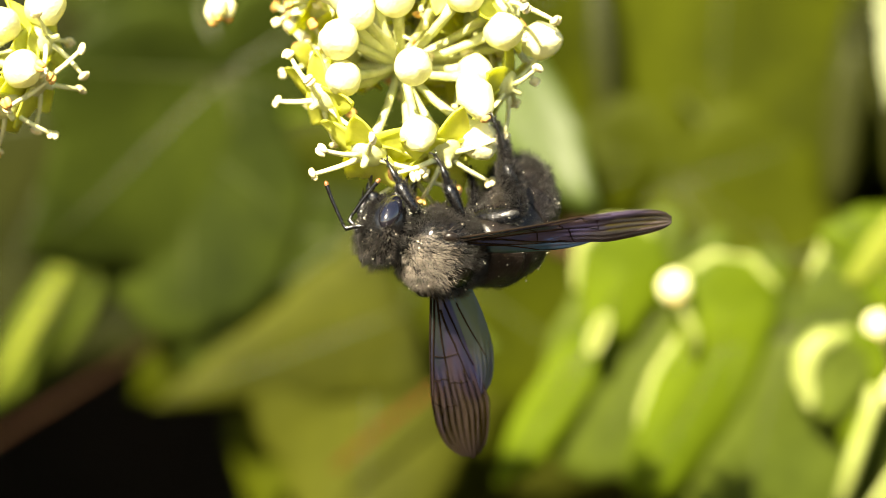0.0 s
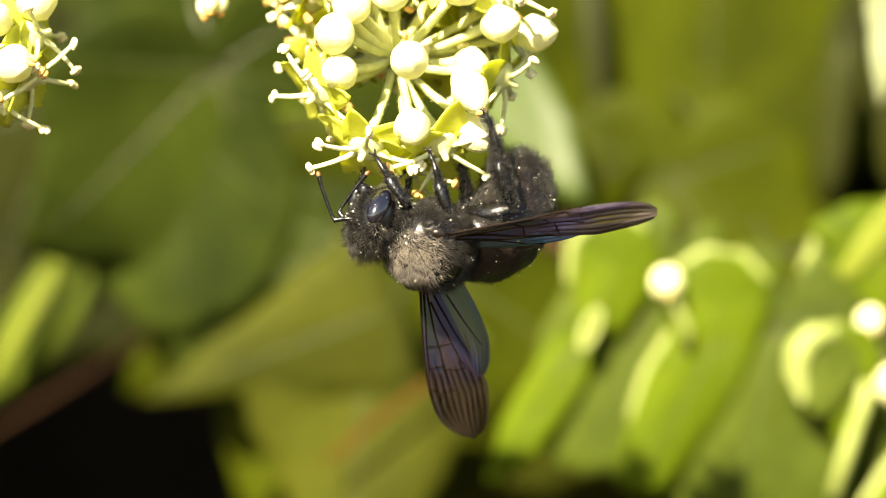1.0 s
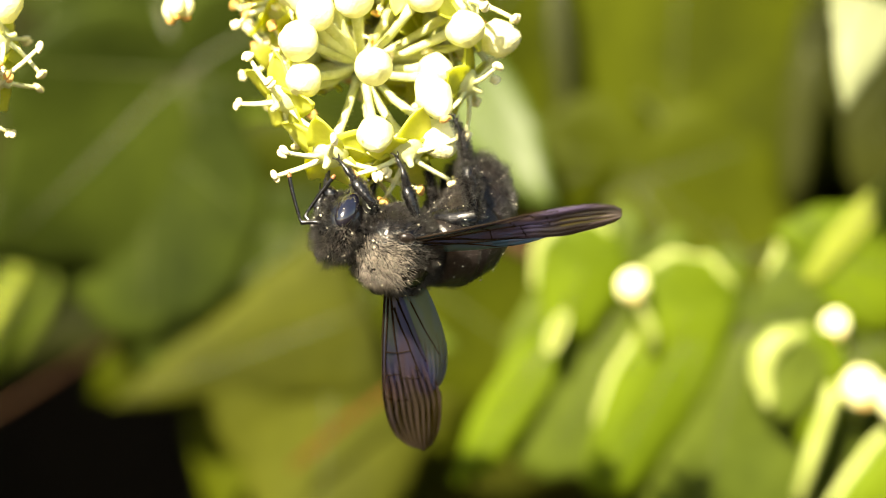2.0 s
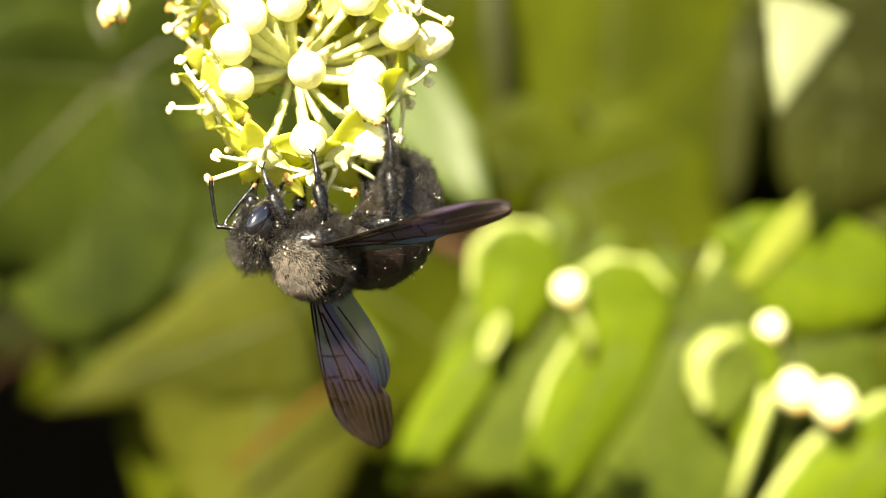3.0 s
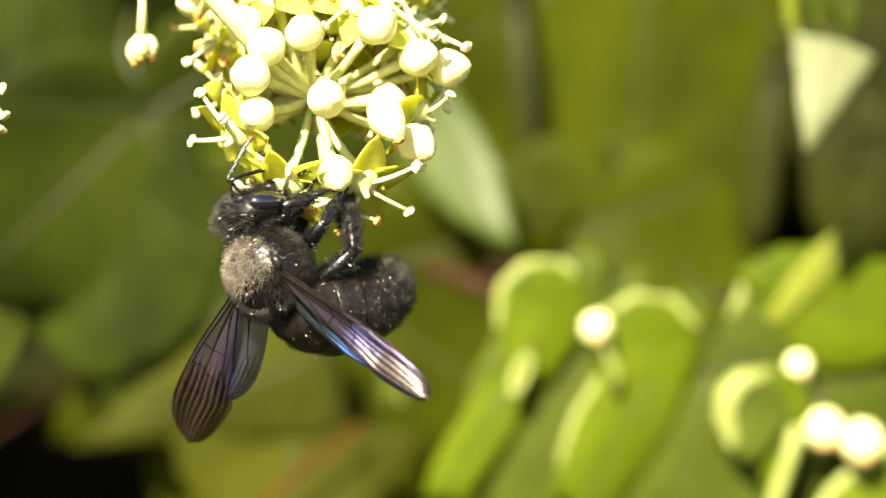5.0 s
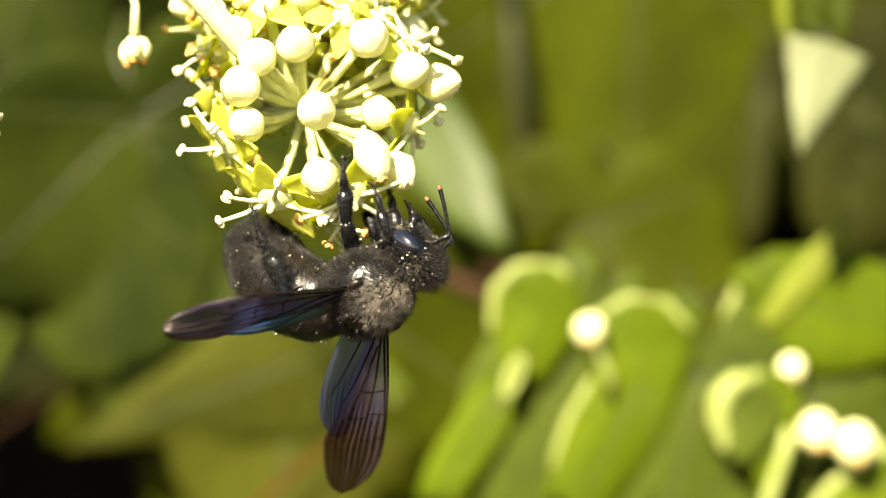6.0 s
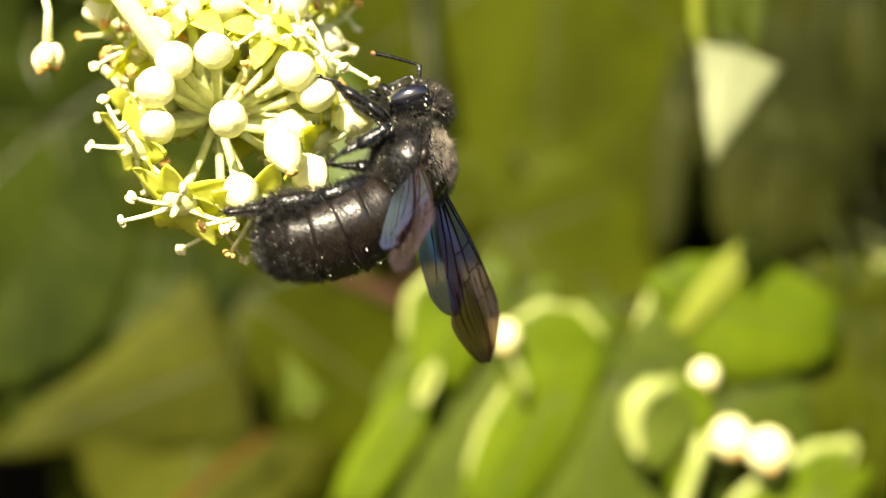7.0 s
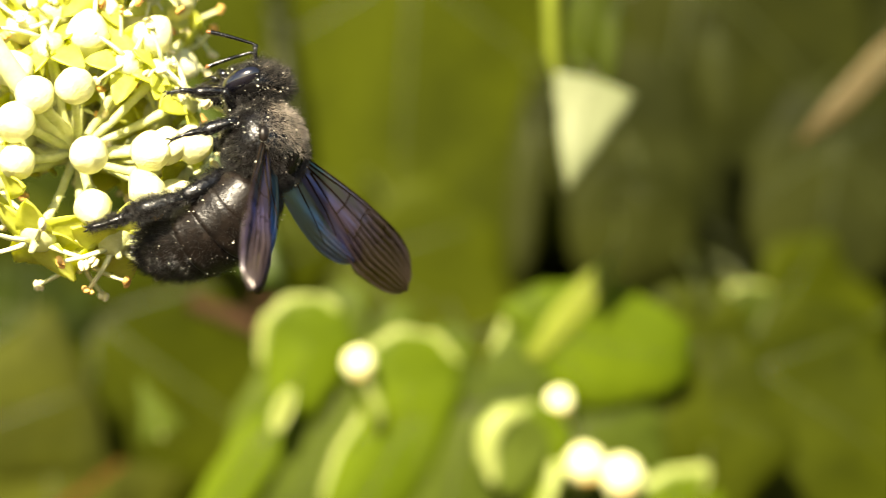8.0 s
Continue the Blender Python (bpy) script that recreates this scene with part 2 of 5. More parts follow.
def pelt(rnd, geo, count, length, radius=0.03, lean=(0, 0, 0), keep=None, wild=0.45):
    """Tapering bent hairs rooted all over a body; keep(p, n) picks where they grow and returns a length factor."""
    vs, fs = [], []
    src = [Vector(p) for p in geo[0]]
    tris = [q for q in geo[1] if len(q) == 4]
    area = []
    for q in tris:
        area.append((src[q[1]] - src[q[0]]).cross(src[q[2]] - src[q[0]]).length + 1e-6)
    picks = rnd.choices(tris, weights=area, k=count)
    lean = Vector(lean)
    for q in picks:
        a, b, c, d = (src[i] for i in q)
        u, w = rnd.random(), rnd.random()
        p = (a * (1 - u) + b * u) * (1 - w) + (d * (1 - u) + c * u) * w
        nrm = (b - a).cross(d - a)
        if nrm.length < 1e-7:
            nrm = (c - b).cross(d - b)
        nrm.normalize()
        f = keep(p, nrm) if keep else 1.0
        if f <= 0:
            continue
        tuft = noise.noise_vector(p * 1.3)
        way = (nrm + lean + tuft * 0.55 + Vector((rnd.gauss(0, wild), rnd.gauss(0, wild), rnd.gauss(0, wild))) * 0.6).normalized()
        if way.dot(nrm) < 0.15:
            way = (way + nrm * 0.5).normalized()
        ln = length * f * rnd.uniform(0.55, 1.15) * (1 + 0.5 * noise.noise(p * 0.9 + Vector((7, 3, 1))))
        bend = lean * 0.35 + Vector((rnd.gauss(0, 0.2), rnd.gauss(0, 0.2), rnd.gauss(0, 0.2)))
        s = way.orthogonal().normalized() * radius
        o = way.cross(s).normalized() * radius
        root, mid, tip = p - nrm * 0.08, p + way * ln * 0.55, p + (way + bend * 0.5).normalized() * ln
        k = len(vs)
        for at, sz in ((root, 1.0), (mid, 0.8)):
            vs += [tuple(at + s * sz), tuple(at - s * 0.5 * sz + o * 0.87 * sz), tuple(at - s * 0.5 * sz - o * 0.87 * sz)]
        vs.append(tuple(tip))
        for e in range(3):
            g = (e + 1) % 3
            fs += [(k + e, k + g, k + 3 + g, k + 3 + e), (k + 3 + e, k + 3 + g, k + 6)]
    return vs, fs


def grains(rnd, geo, count, size=0.085, keep=None):
    """Pollen grains lying on a body; they also stand in for glints on hair."""
    vs, fs = [], []
    src = [Vector(p) for p in geo[0]]
    quads = [q for q in geo[1] if len(q) == 4]
    for q in rnd.choices(quads, k=count):
        a, b, c, d = (src[i] for i in q)
        p = a.lerp(c, rnd.random()).lerp(b.lerp(d, 0.5), rnd.random())
        nrm = (c - a).cross(d - b)
        if nrm.length < 1e-7:
            continue
        nrm.normalize()
        if keep and keep(p, nrm) <= 0 or noise.noise(p * 0.55) + rnd.gauss(0, 0.25) < -0.05:
            continue
        p = p + nrm * rnd.uniform(0.0, 0.55)
        r = size * (0.5 + 1.3 * rnd.random() ** 3)
        g = blob(r, r, r, p, 5, 4)
        k = len(vs)
        vs += g[0]
        fs += [tuple(i + k for i in f) for f in g[1]]
    return vs, fs


# ---- ground and wall ----
def ground_and_wall():
    rnd = random.Random(3)
    vs, fs = [], []
    n = 24
    for j in range(n + 1):
        for i in range(n + 1):
            x, y = (i / n * 2 - 1), (j / n * 2 - 1)
            x, y = math.copysign(abs(x) ** 4, x) * 400000, math.copysign(abs(y) ** 4, y) * 400000
            vs.append((x, y, -900 + 12 * noise.noise(Vector((x, y, 0)) * 0.01)))
    for j in range(n):
        for i in range(n):
            k = j * (n + 1) + i
            fs.append((k, k + 1, k + n + 2, k + n + 1))
    tagged(part("ground", (vs, fs), SOIL), "bare brown soil below the ivy", "ground", kind="structure")
    # backing wall, added behind the leaves to keep their gap black
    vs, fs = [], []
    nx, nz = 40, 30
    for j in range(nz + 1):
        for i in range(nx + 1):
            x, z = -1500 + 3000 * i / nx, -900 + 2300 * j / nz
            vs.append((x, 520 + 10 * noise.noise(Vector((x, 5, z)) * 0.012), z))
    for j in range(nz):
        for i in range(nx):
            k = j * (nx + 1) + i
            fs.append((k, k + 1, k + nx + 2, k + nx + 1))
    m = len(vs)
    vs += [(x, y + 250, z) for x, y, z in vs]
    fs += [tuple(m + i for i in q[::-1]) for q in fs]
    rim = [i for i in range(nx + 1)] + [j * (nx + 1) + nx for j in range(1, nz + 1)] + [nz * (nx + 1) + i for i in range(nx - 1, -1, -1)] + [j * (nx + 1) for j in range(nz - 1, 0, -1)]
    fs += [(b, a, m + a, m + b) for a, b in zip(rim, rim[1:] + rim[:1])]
    tagged(part("wall_back", (vs, fs), SHADE_WALL), "added wall behind the ivy leaves, deep shade put into its dark colour", "wall", kind="structure")


ground_and_wall()


# ---- ivy leaves ----
ROUND, TEAR, WEDGE = -5, -6, -7  # outlines other than lobed ones


def leaf_outline(a, lobes):
    """How far the margin lies from the joint, at the angle a from the tip."""
    a = abs(a)
    if lobes == ROUND:
        return 0.58 + 0.42 * math.exp(-(a / 0.55) ** 1.6)
    if lobes == TEAR:
        return 0.28 + 0.72 * math.exp(-(a / 0.40) ** 1.2)
    if lobes == WEDGE:
        return 1 / (math.cos(a) + math.sin(a) / 0.42) if a < 1.5708 else 0.42 / (1 + 7 * (a - 1.5708))
    if lobes < -2:
        return 0.25 + max(0.75 * math.exp(-(a / 0.52) ** 1.0), 0.16 * math.exp(-((a - 1.7) / 0.6) ** 2))
    if lobes < -1:
        return 0.30 + 0.70 * math.exp(-(a / 0.42) ** 1.35)
    if lobes < 0:
        return 0.42 + 0.58 * math.exp(-(a / 0.5) ** 1.6) - 0.10 * max(0.0, (a - 2.6) / 0.54)
    oval = 0.40 + 0.60 * math.cos(a / 2) ** 3.2
    heart = 1 - 0.72 * max(0.0, (a - 2.45) / 0.69) ** 2
    tips = max(math.exp(-(abs(a - c) / w) ** 1.35) * h for c, w, h in ((0, 0.34, 1.0), (0.98, 0.30, 0.80), (1.95, 0.30, 0.58)))
    lobed = 0.34 + 0.66 * tips
    return (oval * (1 - lobes) + lobed * lobes) * heart


def leaf_surface(x, z, size, cup, wave, seed):
    """Relief of the blade: cupped, folded on the midrib, wavy towards the margin."""
    r = math.hypot(x, z) / size
    a = math.atan2(x, -z)
    y = -cup * size * r ** 2.2 + 0.03 * size * abs(math.sin(a)) * r
    y += wave * size * r ** 3 * math.sin(3 * a + seed) + 0.03 * size * noise.noise(Vector((x / size * 2, z / size * 2, seed)))
    for c in (0, 0.98, -0.98, 1.95, -1.95):
        off = r * math.sin(max(-1.4, min(1.4, a - c)))
        if abs(a - c) < 1.2:
            y += 0.004 * size * math.exp(-(off / 0.025) ** 2)
    return y


def ivy_leaf(rnd, size, kind, lobes, cup, wide=1.0, stalk=14, wave=0.05, curl=0.0, rims=()):
    """A leaf whose stalk joins at the origin and whose tip hangs down; it faces -y."""
    seed = rnd.uniform(0, 50)
    rings, spokes = 12, 96
    front, fs = [(0, leaf_surface(0, -0.001, size, cup, wave, seed), 0)], []
    for i in range(1, rings + 1):
        for k in range(spokes):
            a = -math.pi + 2 * math.pi * k / spokes
            m = leaf_outline(a, lobes) * (1 + 0.025 * math.sin(9 * a + seed) + 0.012 * math.sin(23 * a))
            r = m * i / rings
            x, z = math.sin(a) * r * size * wide, -math.cos(a) * r * size
            y = leaf_surface(x, z, size, cup, wave, seed)
            if curl and i > rings - 4:
                y -= curl * size * ((i - rings + 4) / 4) ** 2 * 0.12
            front.append((x, y, z))
    thick = 0.006 * size + 0.12
    n = len(front)
    vs = front + [(x, y + thick, z) for x, y, z in front]
    for k in range(spokes):
        g = (k + 1) % spokes
        fs.append((0, 1 + k, 1 + g))
        fs.append((n, n + 1 + g, n + 1 + k))
        for i in range(rings - 1):
            q = (1 + i * spokes + k, 1 + (i + 1) * spokes + k, 1 + (i + 1) * spokes + g, 1 + i * spokes + g)
            fs.append(q)
            fs.append(tuple(n + j for j in q[::-1]))
        e, h = 1 + (rings - 1) * spokes + k, 1 + (rings - 1) * spokes + g
        fs.append((e, n + e, n + h, h))
    leaf = new("ivy_leaf")
    part("blade", (vs, fs), LEAF[kind], leaf)
    for c in (0, 0.98, -0.98, 1.95, -1.95)[:1 if lobes < 0 else 5]:
        reach = leaf_outline(c, lobes) * 0.93
        pts, rad = [], []
        for i in range(9):
            r = reach * i / 8
            x, z = math.sin(c) * r * size * wide, -math.cos(c) * r * size
            pts.append((x, leaf_surface(x, z, size, cup, wave, seed) - 0.02, z))
            rad.append(((0.008 if kind == "dark" else 0.006) * (1 - i / 8) + 0.001) * size)
        part("vein", tube(pts, rad, 5), LEAF_VEIN if kind == "dark" else LEAF_VEIN_DULL, leaf)
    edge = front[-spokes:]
    # sunlit rims, done as tubes in a paler green
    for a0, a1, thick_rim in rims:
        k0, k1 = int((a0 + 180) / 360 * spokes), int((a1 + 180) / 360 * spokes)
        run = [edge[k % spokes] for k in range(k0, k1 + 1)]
        part("margin", tube(run, [thick_rim * (0.25 + 0.75 * math.sin(math.pi * (i + 0.5) / len(run)) ** 0.6) for i in range(len(run))], 8), LEAF_RIM, leaf, "rolled leaf margin, its sunlight put into the pale colour")
    # lit upper edge of the olive leaf, done as a yellow-green tube
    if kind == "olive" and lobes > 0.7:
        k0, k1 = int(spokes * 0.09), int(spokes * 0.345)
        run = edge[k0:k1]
        part("margin", tube(run, [size * (0.002 + 0.016 * math.sin(math.pi * i / (len(run) - 1))) for i in range(len(run))], 7), LEAF["bright"], leaf, "leaf margin, its sunlight put into the yellow-green colour")
    y0 = front[0][1]
    stalk = 4 if lobes < 0 else stalk
    part("stalk", tube([(0, y0 + 0.1, 0), (0, y0 + stalk * 0.15, stalk * 0.3), (rnd.uniform(-4, 4), y0 + stalk * 0.5, stalk * 0.75), (rnd.uniform(-6, 6), y0 + stalk, stalk)],
                       [0.016 * size, 0.014 * size, 0.014 * size, 0.018 * size], 6), LEAF_VEIN, leaf)
    return leaf


LEAF_LABEL = {"dark": "broad old ivy leaf, dark bluish green, out of focus", "olive": "large olive green ivy leaf with pale veins, sunlit",
              "mid": "mid green ivy leaf hanging behind the flower", "bright": "young bright green ivy leaf, sunlight on its curled rim put into paler colour",
              "lit": "soft green young ivy leaf, out of focus", "margin": "upturned edge of a young ivy leaf, sunlight put into its bright yellow-green", "gloss": "dark green glossy ivy leaf reflecting the sun", "shade": "dull dark olive ivy leaf, its shade put into the colour",
              "deep": "very dark green ivy leaf shape deep in the foliage, shade put into its colour", "pale": "pale ivy leaf showing its whitish green underside", "dry": "dried brown curled ivy leaf"}
RND_LEAF = random.Random(11)


def hang(kind, joint, size, roll, tilt, turn, shape, cup, wide, rims=()):
    """One leaf: joint and length in mm; roll, tilt, turn in degrees; outline, cupping, breadth; rolled margins."""
    leaf = ivy_leaf(RND_LEAF, size, kind, shape, cup, wide, curl=-0.35 if kind in ("bright", "pale") else -0.2, rims=rims)
    leaf.matrix_basis = pose(joint[0] * MM, joint[1] * MM, joint[2] * MM, tilt, -roll, turn)
    tagged(leaf, LEAF_LABEL[kind], "leaf", group="ivy leaves behind the flower")


hang("dark", (-36.2, 172, 28.8), 46, 16, 16, 16, 0.32, 0.06, 1.2)
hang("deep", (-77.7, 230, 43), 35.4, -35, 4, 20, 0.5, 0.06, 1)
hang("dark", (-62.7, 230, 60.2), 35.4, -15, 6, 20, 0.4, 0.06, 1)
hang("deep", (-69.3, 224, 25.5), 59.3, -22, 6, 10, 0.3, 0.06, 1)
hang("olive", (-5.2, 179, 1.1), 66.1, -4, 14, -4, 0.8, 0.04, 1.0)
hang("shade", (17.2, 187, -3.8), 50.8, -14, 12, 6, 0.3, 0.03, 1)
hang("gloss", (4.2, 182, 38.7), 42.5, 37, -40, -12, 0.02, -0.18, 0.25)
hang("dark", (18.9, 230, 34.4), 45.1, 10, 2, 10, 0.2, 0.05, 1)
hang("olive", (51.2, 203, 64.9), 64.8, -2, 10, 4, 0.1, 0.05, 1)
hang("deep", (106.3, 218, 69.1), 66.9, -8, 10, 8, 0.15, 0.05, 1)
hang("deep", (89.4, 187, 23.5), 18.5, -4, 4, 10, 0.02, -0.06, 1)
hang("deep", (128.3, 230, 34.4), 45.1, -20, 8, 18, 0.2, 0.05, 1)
hang("olive", (81.7, 125, -10), 25.1, 10, 0, -10, 0.25, -0.1, 1)
hang("olive", (112.5, 182, 2), 31.8, 30, 4, 10, 0.3, -0.1, 1)
hang("mid", (113.5, 182, -11.5), 40.5, -8, 4, 5, 0.3, -0.1, 1)
hang("dry", (119, 132, 43.6), 20.5, -44, -4, 10, 0.02, -0.2, 0.16)
hang("shade", (33.5, 224, 11.8), 65.7, 6, 10, 0, 0.1, 0.04, 1)
hang("olive", (42.4, 195, 12), 42.7, -4, 6, 0, 0.1, 0.04, 1)
hang("olive", (80.3, 213, -10.2), 57.9, -6, 4, 0, 0.15, 0.04, 1)
hang("deep", (118.2, 224, 14.9), 65.7, -4, 10, 0, 0.15, 0.04, 1)
hang("olive", (-21.9, 198, -8.9), 56.1, 3, 8, 0, 0.02, 0.04, 0.46)
hang("deep", (130.2, 229, 68.6), 68.5, -4, 10, 0, 0.3, 0.04, 1)
# young leaves; the sunlight on their rolled margins is put into paler tubes
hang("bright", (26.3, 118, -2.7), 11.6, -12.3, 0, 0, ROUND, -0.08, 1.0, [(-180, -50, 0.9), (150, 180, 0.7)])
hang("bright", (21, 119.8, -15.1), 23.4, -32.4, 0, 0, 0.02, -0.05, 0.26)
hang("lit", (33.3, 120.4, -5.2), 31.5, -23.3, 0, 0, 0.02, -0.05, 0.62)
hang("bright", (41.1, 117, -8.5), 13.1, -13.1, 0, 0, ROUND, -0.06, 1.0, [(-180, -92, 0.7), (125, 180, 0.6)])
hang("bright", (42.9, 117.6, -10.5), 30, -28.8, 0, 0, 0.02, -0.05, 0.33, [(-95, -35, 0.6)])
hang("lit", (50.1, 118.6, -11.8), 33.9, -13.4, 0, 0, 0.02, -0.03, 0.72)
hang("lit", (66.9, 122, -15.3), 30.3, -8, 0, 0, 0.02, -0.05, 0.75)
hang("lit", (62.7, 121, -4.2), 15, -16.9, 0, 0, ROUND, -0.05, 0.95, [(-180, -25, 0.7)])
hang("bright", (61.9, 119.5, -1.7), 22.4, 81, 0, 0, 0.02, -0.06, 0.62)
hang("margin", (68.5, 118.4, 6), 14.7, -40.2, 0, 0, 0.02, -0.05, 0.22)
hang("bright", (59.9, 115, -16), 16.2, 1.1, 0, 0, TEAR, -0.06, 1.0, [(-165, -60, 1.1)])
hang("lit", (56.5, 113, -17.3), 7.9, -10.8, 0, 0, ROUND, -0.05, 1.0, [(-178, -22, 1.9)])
# small bright leaf painted in for the highlight on a margin
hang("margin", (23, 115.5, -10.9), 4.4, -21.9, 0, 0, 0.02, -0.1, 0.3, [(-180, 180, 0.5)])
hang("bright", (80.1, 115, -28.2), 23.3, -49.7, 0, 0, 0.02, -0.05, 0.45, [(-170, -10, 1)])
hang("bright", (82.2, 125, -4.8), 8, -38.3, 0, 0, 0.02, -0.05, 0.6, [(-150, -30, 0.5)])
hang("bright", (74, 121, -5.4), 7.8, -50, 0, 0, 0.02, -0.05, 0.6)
hang("mid", (99.5, 145, 0.5), 11, 49, 0, 0, ROUND, -0.05, 0.9, [(100, 180, 0.4), (-180, -130, 0.4)])
hang("mid", (113.2, 146, -7.2), 12.4, -8.9, 0, 0, ROUND, -0.05, 1.0)
hang("olive", (98.1, 138, -6.6), 36.2, -1.7, 0, 0, 0.1, -0.05, 1.1)
hang("olive", (119.4, 142, -10.3), 28.3, -11.6, 0, 0, 0.1, -0.05, 0.9)
hang("olive", (84.6, 124, -2.9), 24.6, -21.8, 0, 0, 0.1, -0.05, 0.8)
hang("pale", (64.5, 95, 33.5), 16, -15.3, 0, 0, WEDGE, -0.03, 0.92)
hang("mid", (67.5, 98, 43.2), 9.6, -6.4, 0, 0, 0.02, -0.05, 0.2)
hang("mid", (64, 101, 48.3), 13.6, -1.8, 0, 0, 0.02, -0.05, 0.35)
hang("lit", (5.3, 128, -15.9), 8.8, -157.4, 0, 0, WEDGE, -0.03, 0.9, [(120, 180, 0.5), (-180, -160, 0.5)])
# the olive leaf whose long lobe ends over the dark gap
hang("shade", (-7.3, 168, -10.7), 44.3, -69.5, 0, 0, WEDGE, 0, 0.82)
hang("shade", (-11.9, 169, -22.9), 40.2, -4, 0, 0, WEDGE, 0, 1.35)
hang("dark", (-16, 178, 2.4), 35.9, -52.4, 0, 0, 0.1, 0, 0.5)
# the long lit fold beside the old leaf, its light put into brighter greens
hang("dark", (-43.1, 175, 19.1), 35.1, 0, 4, 0, 0.1, 0.03, 0.85)
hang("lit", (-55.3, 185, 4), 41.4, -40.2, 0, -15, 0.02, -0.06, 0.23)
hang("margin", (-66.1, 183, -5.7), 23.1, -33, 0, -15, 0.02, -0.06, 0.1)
# three narrow dark leaves stand in for shaded gaps; then two deep old leaves
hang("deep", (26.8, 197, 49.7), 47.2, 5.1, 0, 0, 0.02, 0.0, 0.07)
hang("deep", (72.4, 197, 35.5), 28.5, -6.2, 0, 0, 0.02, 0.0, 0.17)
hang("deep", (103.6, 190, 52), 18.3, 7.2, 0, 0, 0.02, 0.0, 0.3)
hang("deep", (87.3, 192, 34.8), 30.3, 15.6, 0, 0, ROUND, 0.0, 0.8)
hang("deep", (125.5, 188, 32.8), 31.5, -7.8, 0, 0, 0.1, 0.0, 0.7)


def far_ivy():
    """The rest of the ivy: leaves too many to count, on the wall all round."""
    rnd = random.Random(5)
    vs, fs = [], []
    spokes = 22

    def add(x, y, z, size, roll, tilt, turn, lobes):
        m = pose(x, y, z, tilt, roll, turn)
        k = len(vs)
        seed = rnd.uniform(0, 50)
        vs.append(tuple(m @ Vector((0, 0, 0))))
        for i in (0.55, 1.0):
            for s in range(spokes):
                a = -math.pi + 2 * math.pi * s / spokes
                r = leaf_outline(a, lobes) * i * size
                px, pz = math.sin(a) * r, -math.cos(a) * r
                vs.append(tuple(m @ Vector((px, leaf_surface(px, pz, size, 0.12, 0.05, seed), pz))))
        for s in range(spokes):
            g = (s + 1) % spokes
            fs.append((k, k + 1 + s, k + 1 + g))
            fs.append((k + 1 + s, k + 1 + spokes + s, k + 1 + spokes + g, k + 1 + g))

    for _ in range(1700):
        x, z = rnd.uniform(-620, 640), rnd.uniform(-520, 620)
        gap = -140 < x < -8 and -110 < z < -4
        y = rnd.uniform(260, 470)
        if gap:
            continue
        if abs(x) < 200 and abs(z) < 120:
            y = rnd.uniform(260, 360)
        add(x, y, z, rnd.uniform(28, 60), rnd.uniform(-50, 50), rnd.uniform(-45, 0), rnd.uniform(-30, 30), rnd.uniform(0, 0.6))
    # unseen leaves higher up, added to keep sun off the wall and gap
    for _ in range(500):
        x, z = rnd.uniform(-420, 420), rnd.uniform(190, 480)
        add(x, rnd.uniform(270, 430), z, rnd.uniform(28, 60), rnd.uniform(-50, 50), rnd.uniform(-45, 0), rnd.uniform(-30, 30), rnd.uniform(0, 0.6))
    tagged(part("far_ivy", (vs, fs), LEAF["dark"]), "dense dark green ivy foliage covering the wall, with unseen shading leaves above", "foliage", kind="stuff")


far_ivy()


# ---- ivy flowers ----
def bud_geo(r, n=12):
    """A round bud: a cup below, five shallow seams above, a small point on top."""
    prof = []
    for i in range(11):
        th = math.pi * (1 - i / 10)
        h, q = math.cos(th) * r * 1.08, math.sin(th) * r
        if i == 0:
            q = r * 0.18
        if 0 < i <= 4:
            q *= 0.93
        if i == 5:
            q *= 1.05
        if i >= 8:
            h += 0.06 * r * (i - 7)
        prof.append((h + r, max(q, 0.02)))
    vs, fs = lathe(prof, n)
    out = []
    for x, y, z in vs:
        a = math.atan2(y, x)
        s = 1 - 0.10 * max(0.0, (z - 0.8 * r) / r) * (0.5 + 0.5 * math.cos(5 * a)) ** 4
        out.append((x * s, y * s, z))
    return out, fs


def petal_geo():
    """A small thick triangular petal, hooked at its tip; it grows along +x and bends down."""
    vs, fs = [], []
    n, m = 7, 5
    for side in (0.0, -0.16):
        for i in range(n):
            t = i / (n - 1)
            w = 1.2 * (1 - t) ** 0.9 * (0.9 + 0.7 * t) + 0.04
            for j in range(m):
                s = j / (m - 1) * 2 - 1
                x = 0.9 + 3.0 * t
                z = 0.25 - 0.4 * t ** 2 + 0.22 * s * s + 0.10 * math.exp(-(s / 0.25) ** 2)
                if t > 0.8:
                    z += (t - 0.8) * 1.2
                vs.append((x, s * w, z + side))
    k = n * m
    for i in range(n - 1):
        for j in range(m - 1):
            a = i * m + j
            fs.append((a, a + m, a + m + 1, a + 1))
            fs.append((k + a, k + a + 1, k + a + m + 1, k + a + m))
    for i in range(n - 1):
        for j in (0, m - 1):
            a, b = i * m + j, (i + 1) * m + j
            fs.append((a, b, k + b, k + a) if j else (b, a, k + a, k + b))
    fs.append(tuple(j for j in range(m)) + tuple(k + j for j in range(m - 1, -1, -1)))
    fs.append(tuple((n - 1) * m + j for j in range(m - 1, -1, -1)) + tuple(k + (n - 1) * m + j for j in range(m)))
    return vs, fs


def anther_geo():
    a = blob(0.48, 0.30, 0.27, (0, 0.19, 0), 8, 6, 0.25, 3)
    b = blob(0.48, 0.30, 0.27, (0, -0.19, 0), 8, 6, 0.25, 3)
    return joined(a, b)


KIT = {}


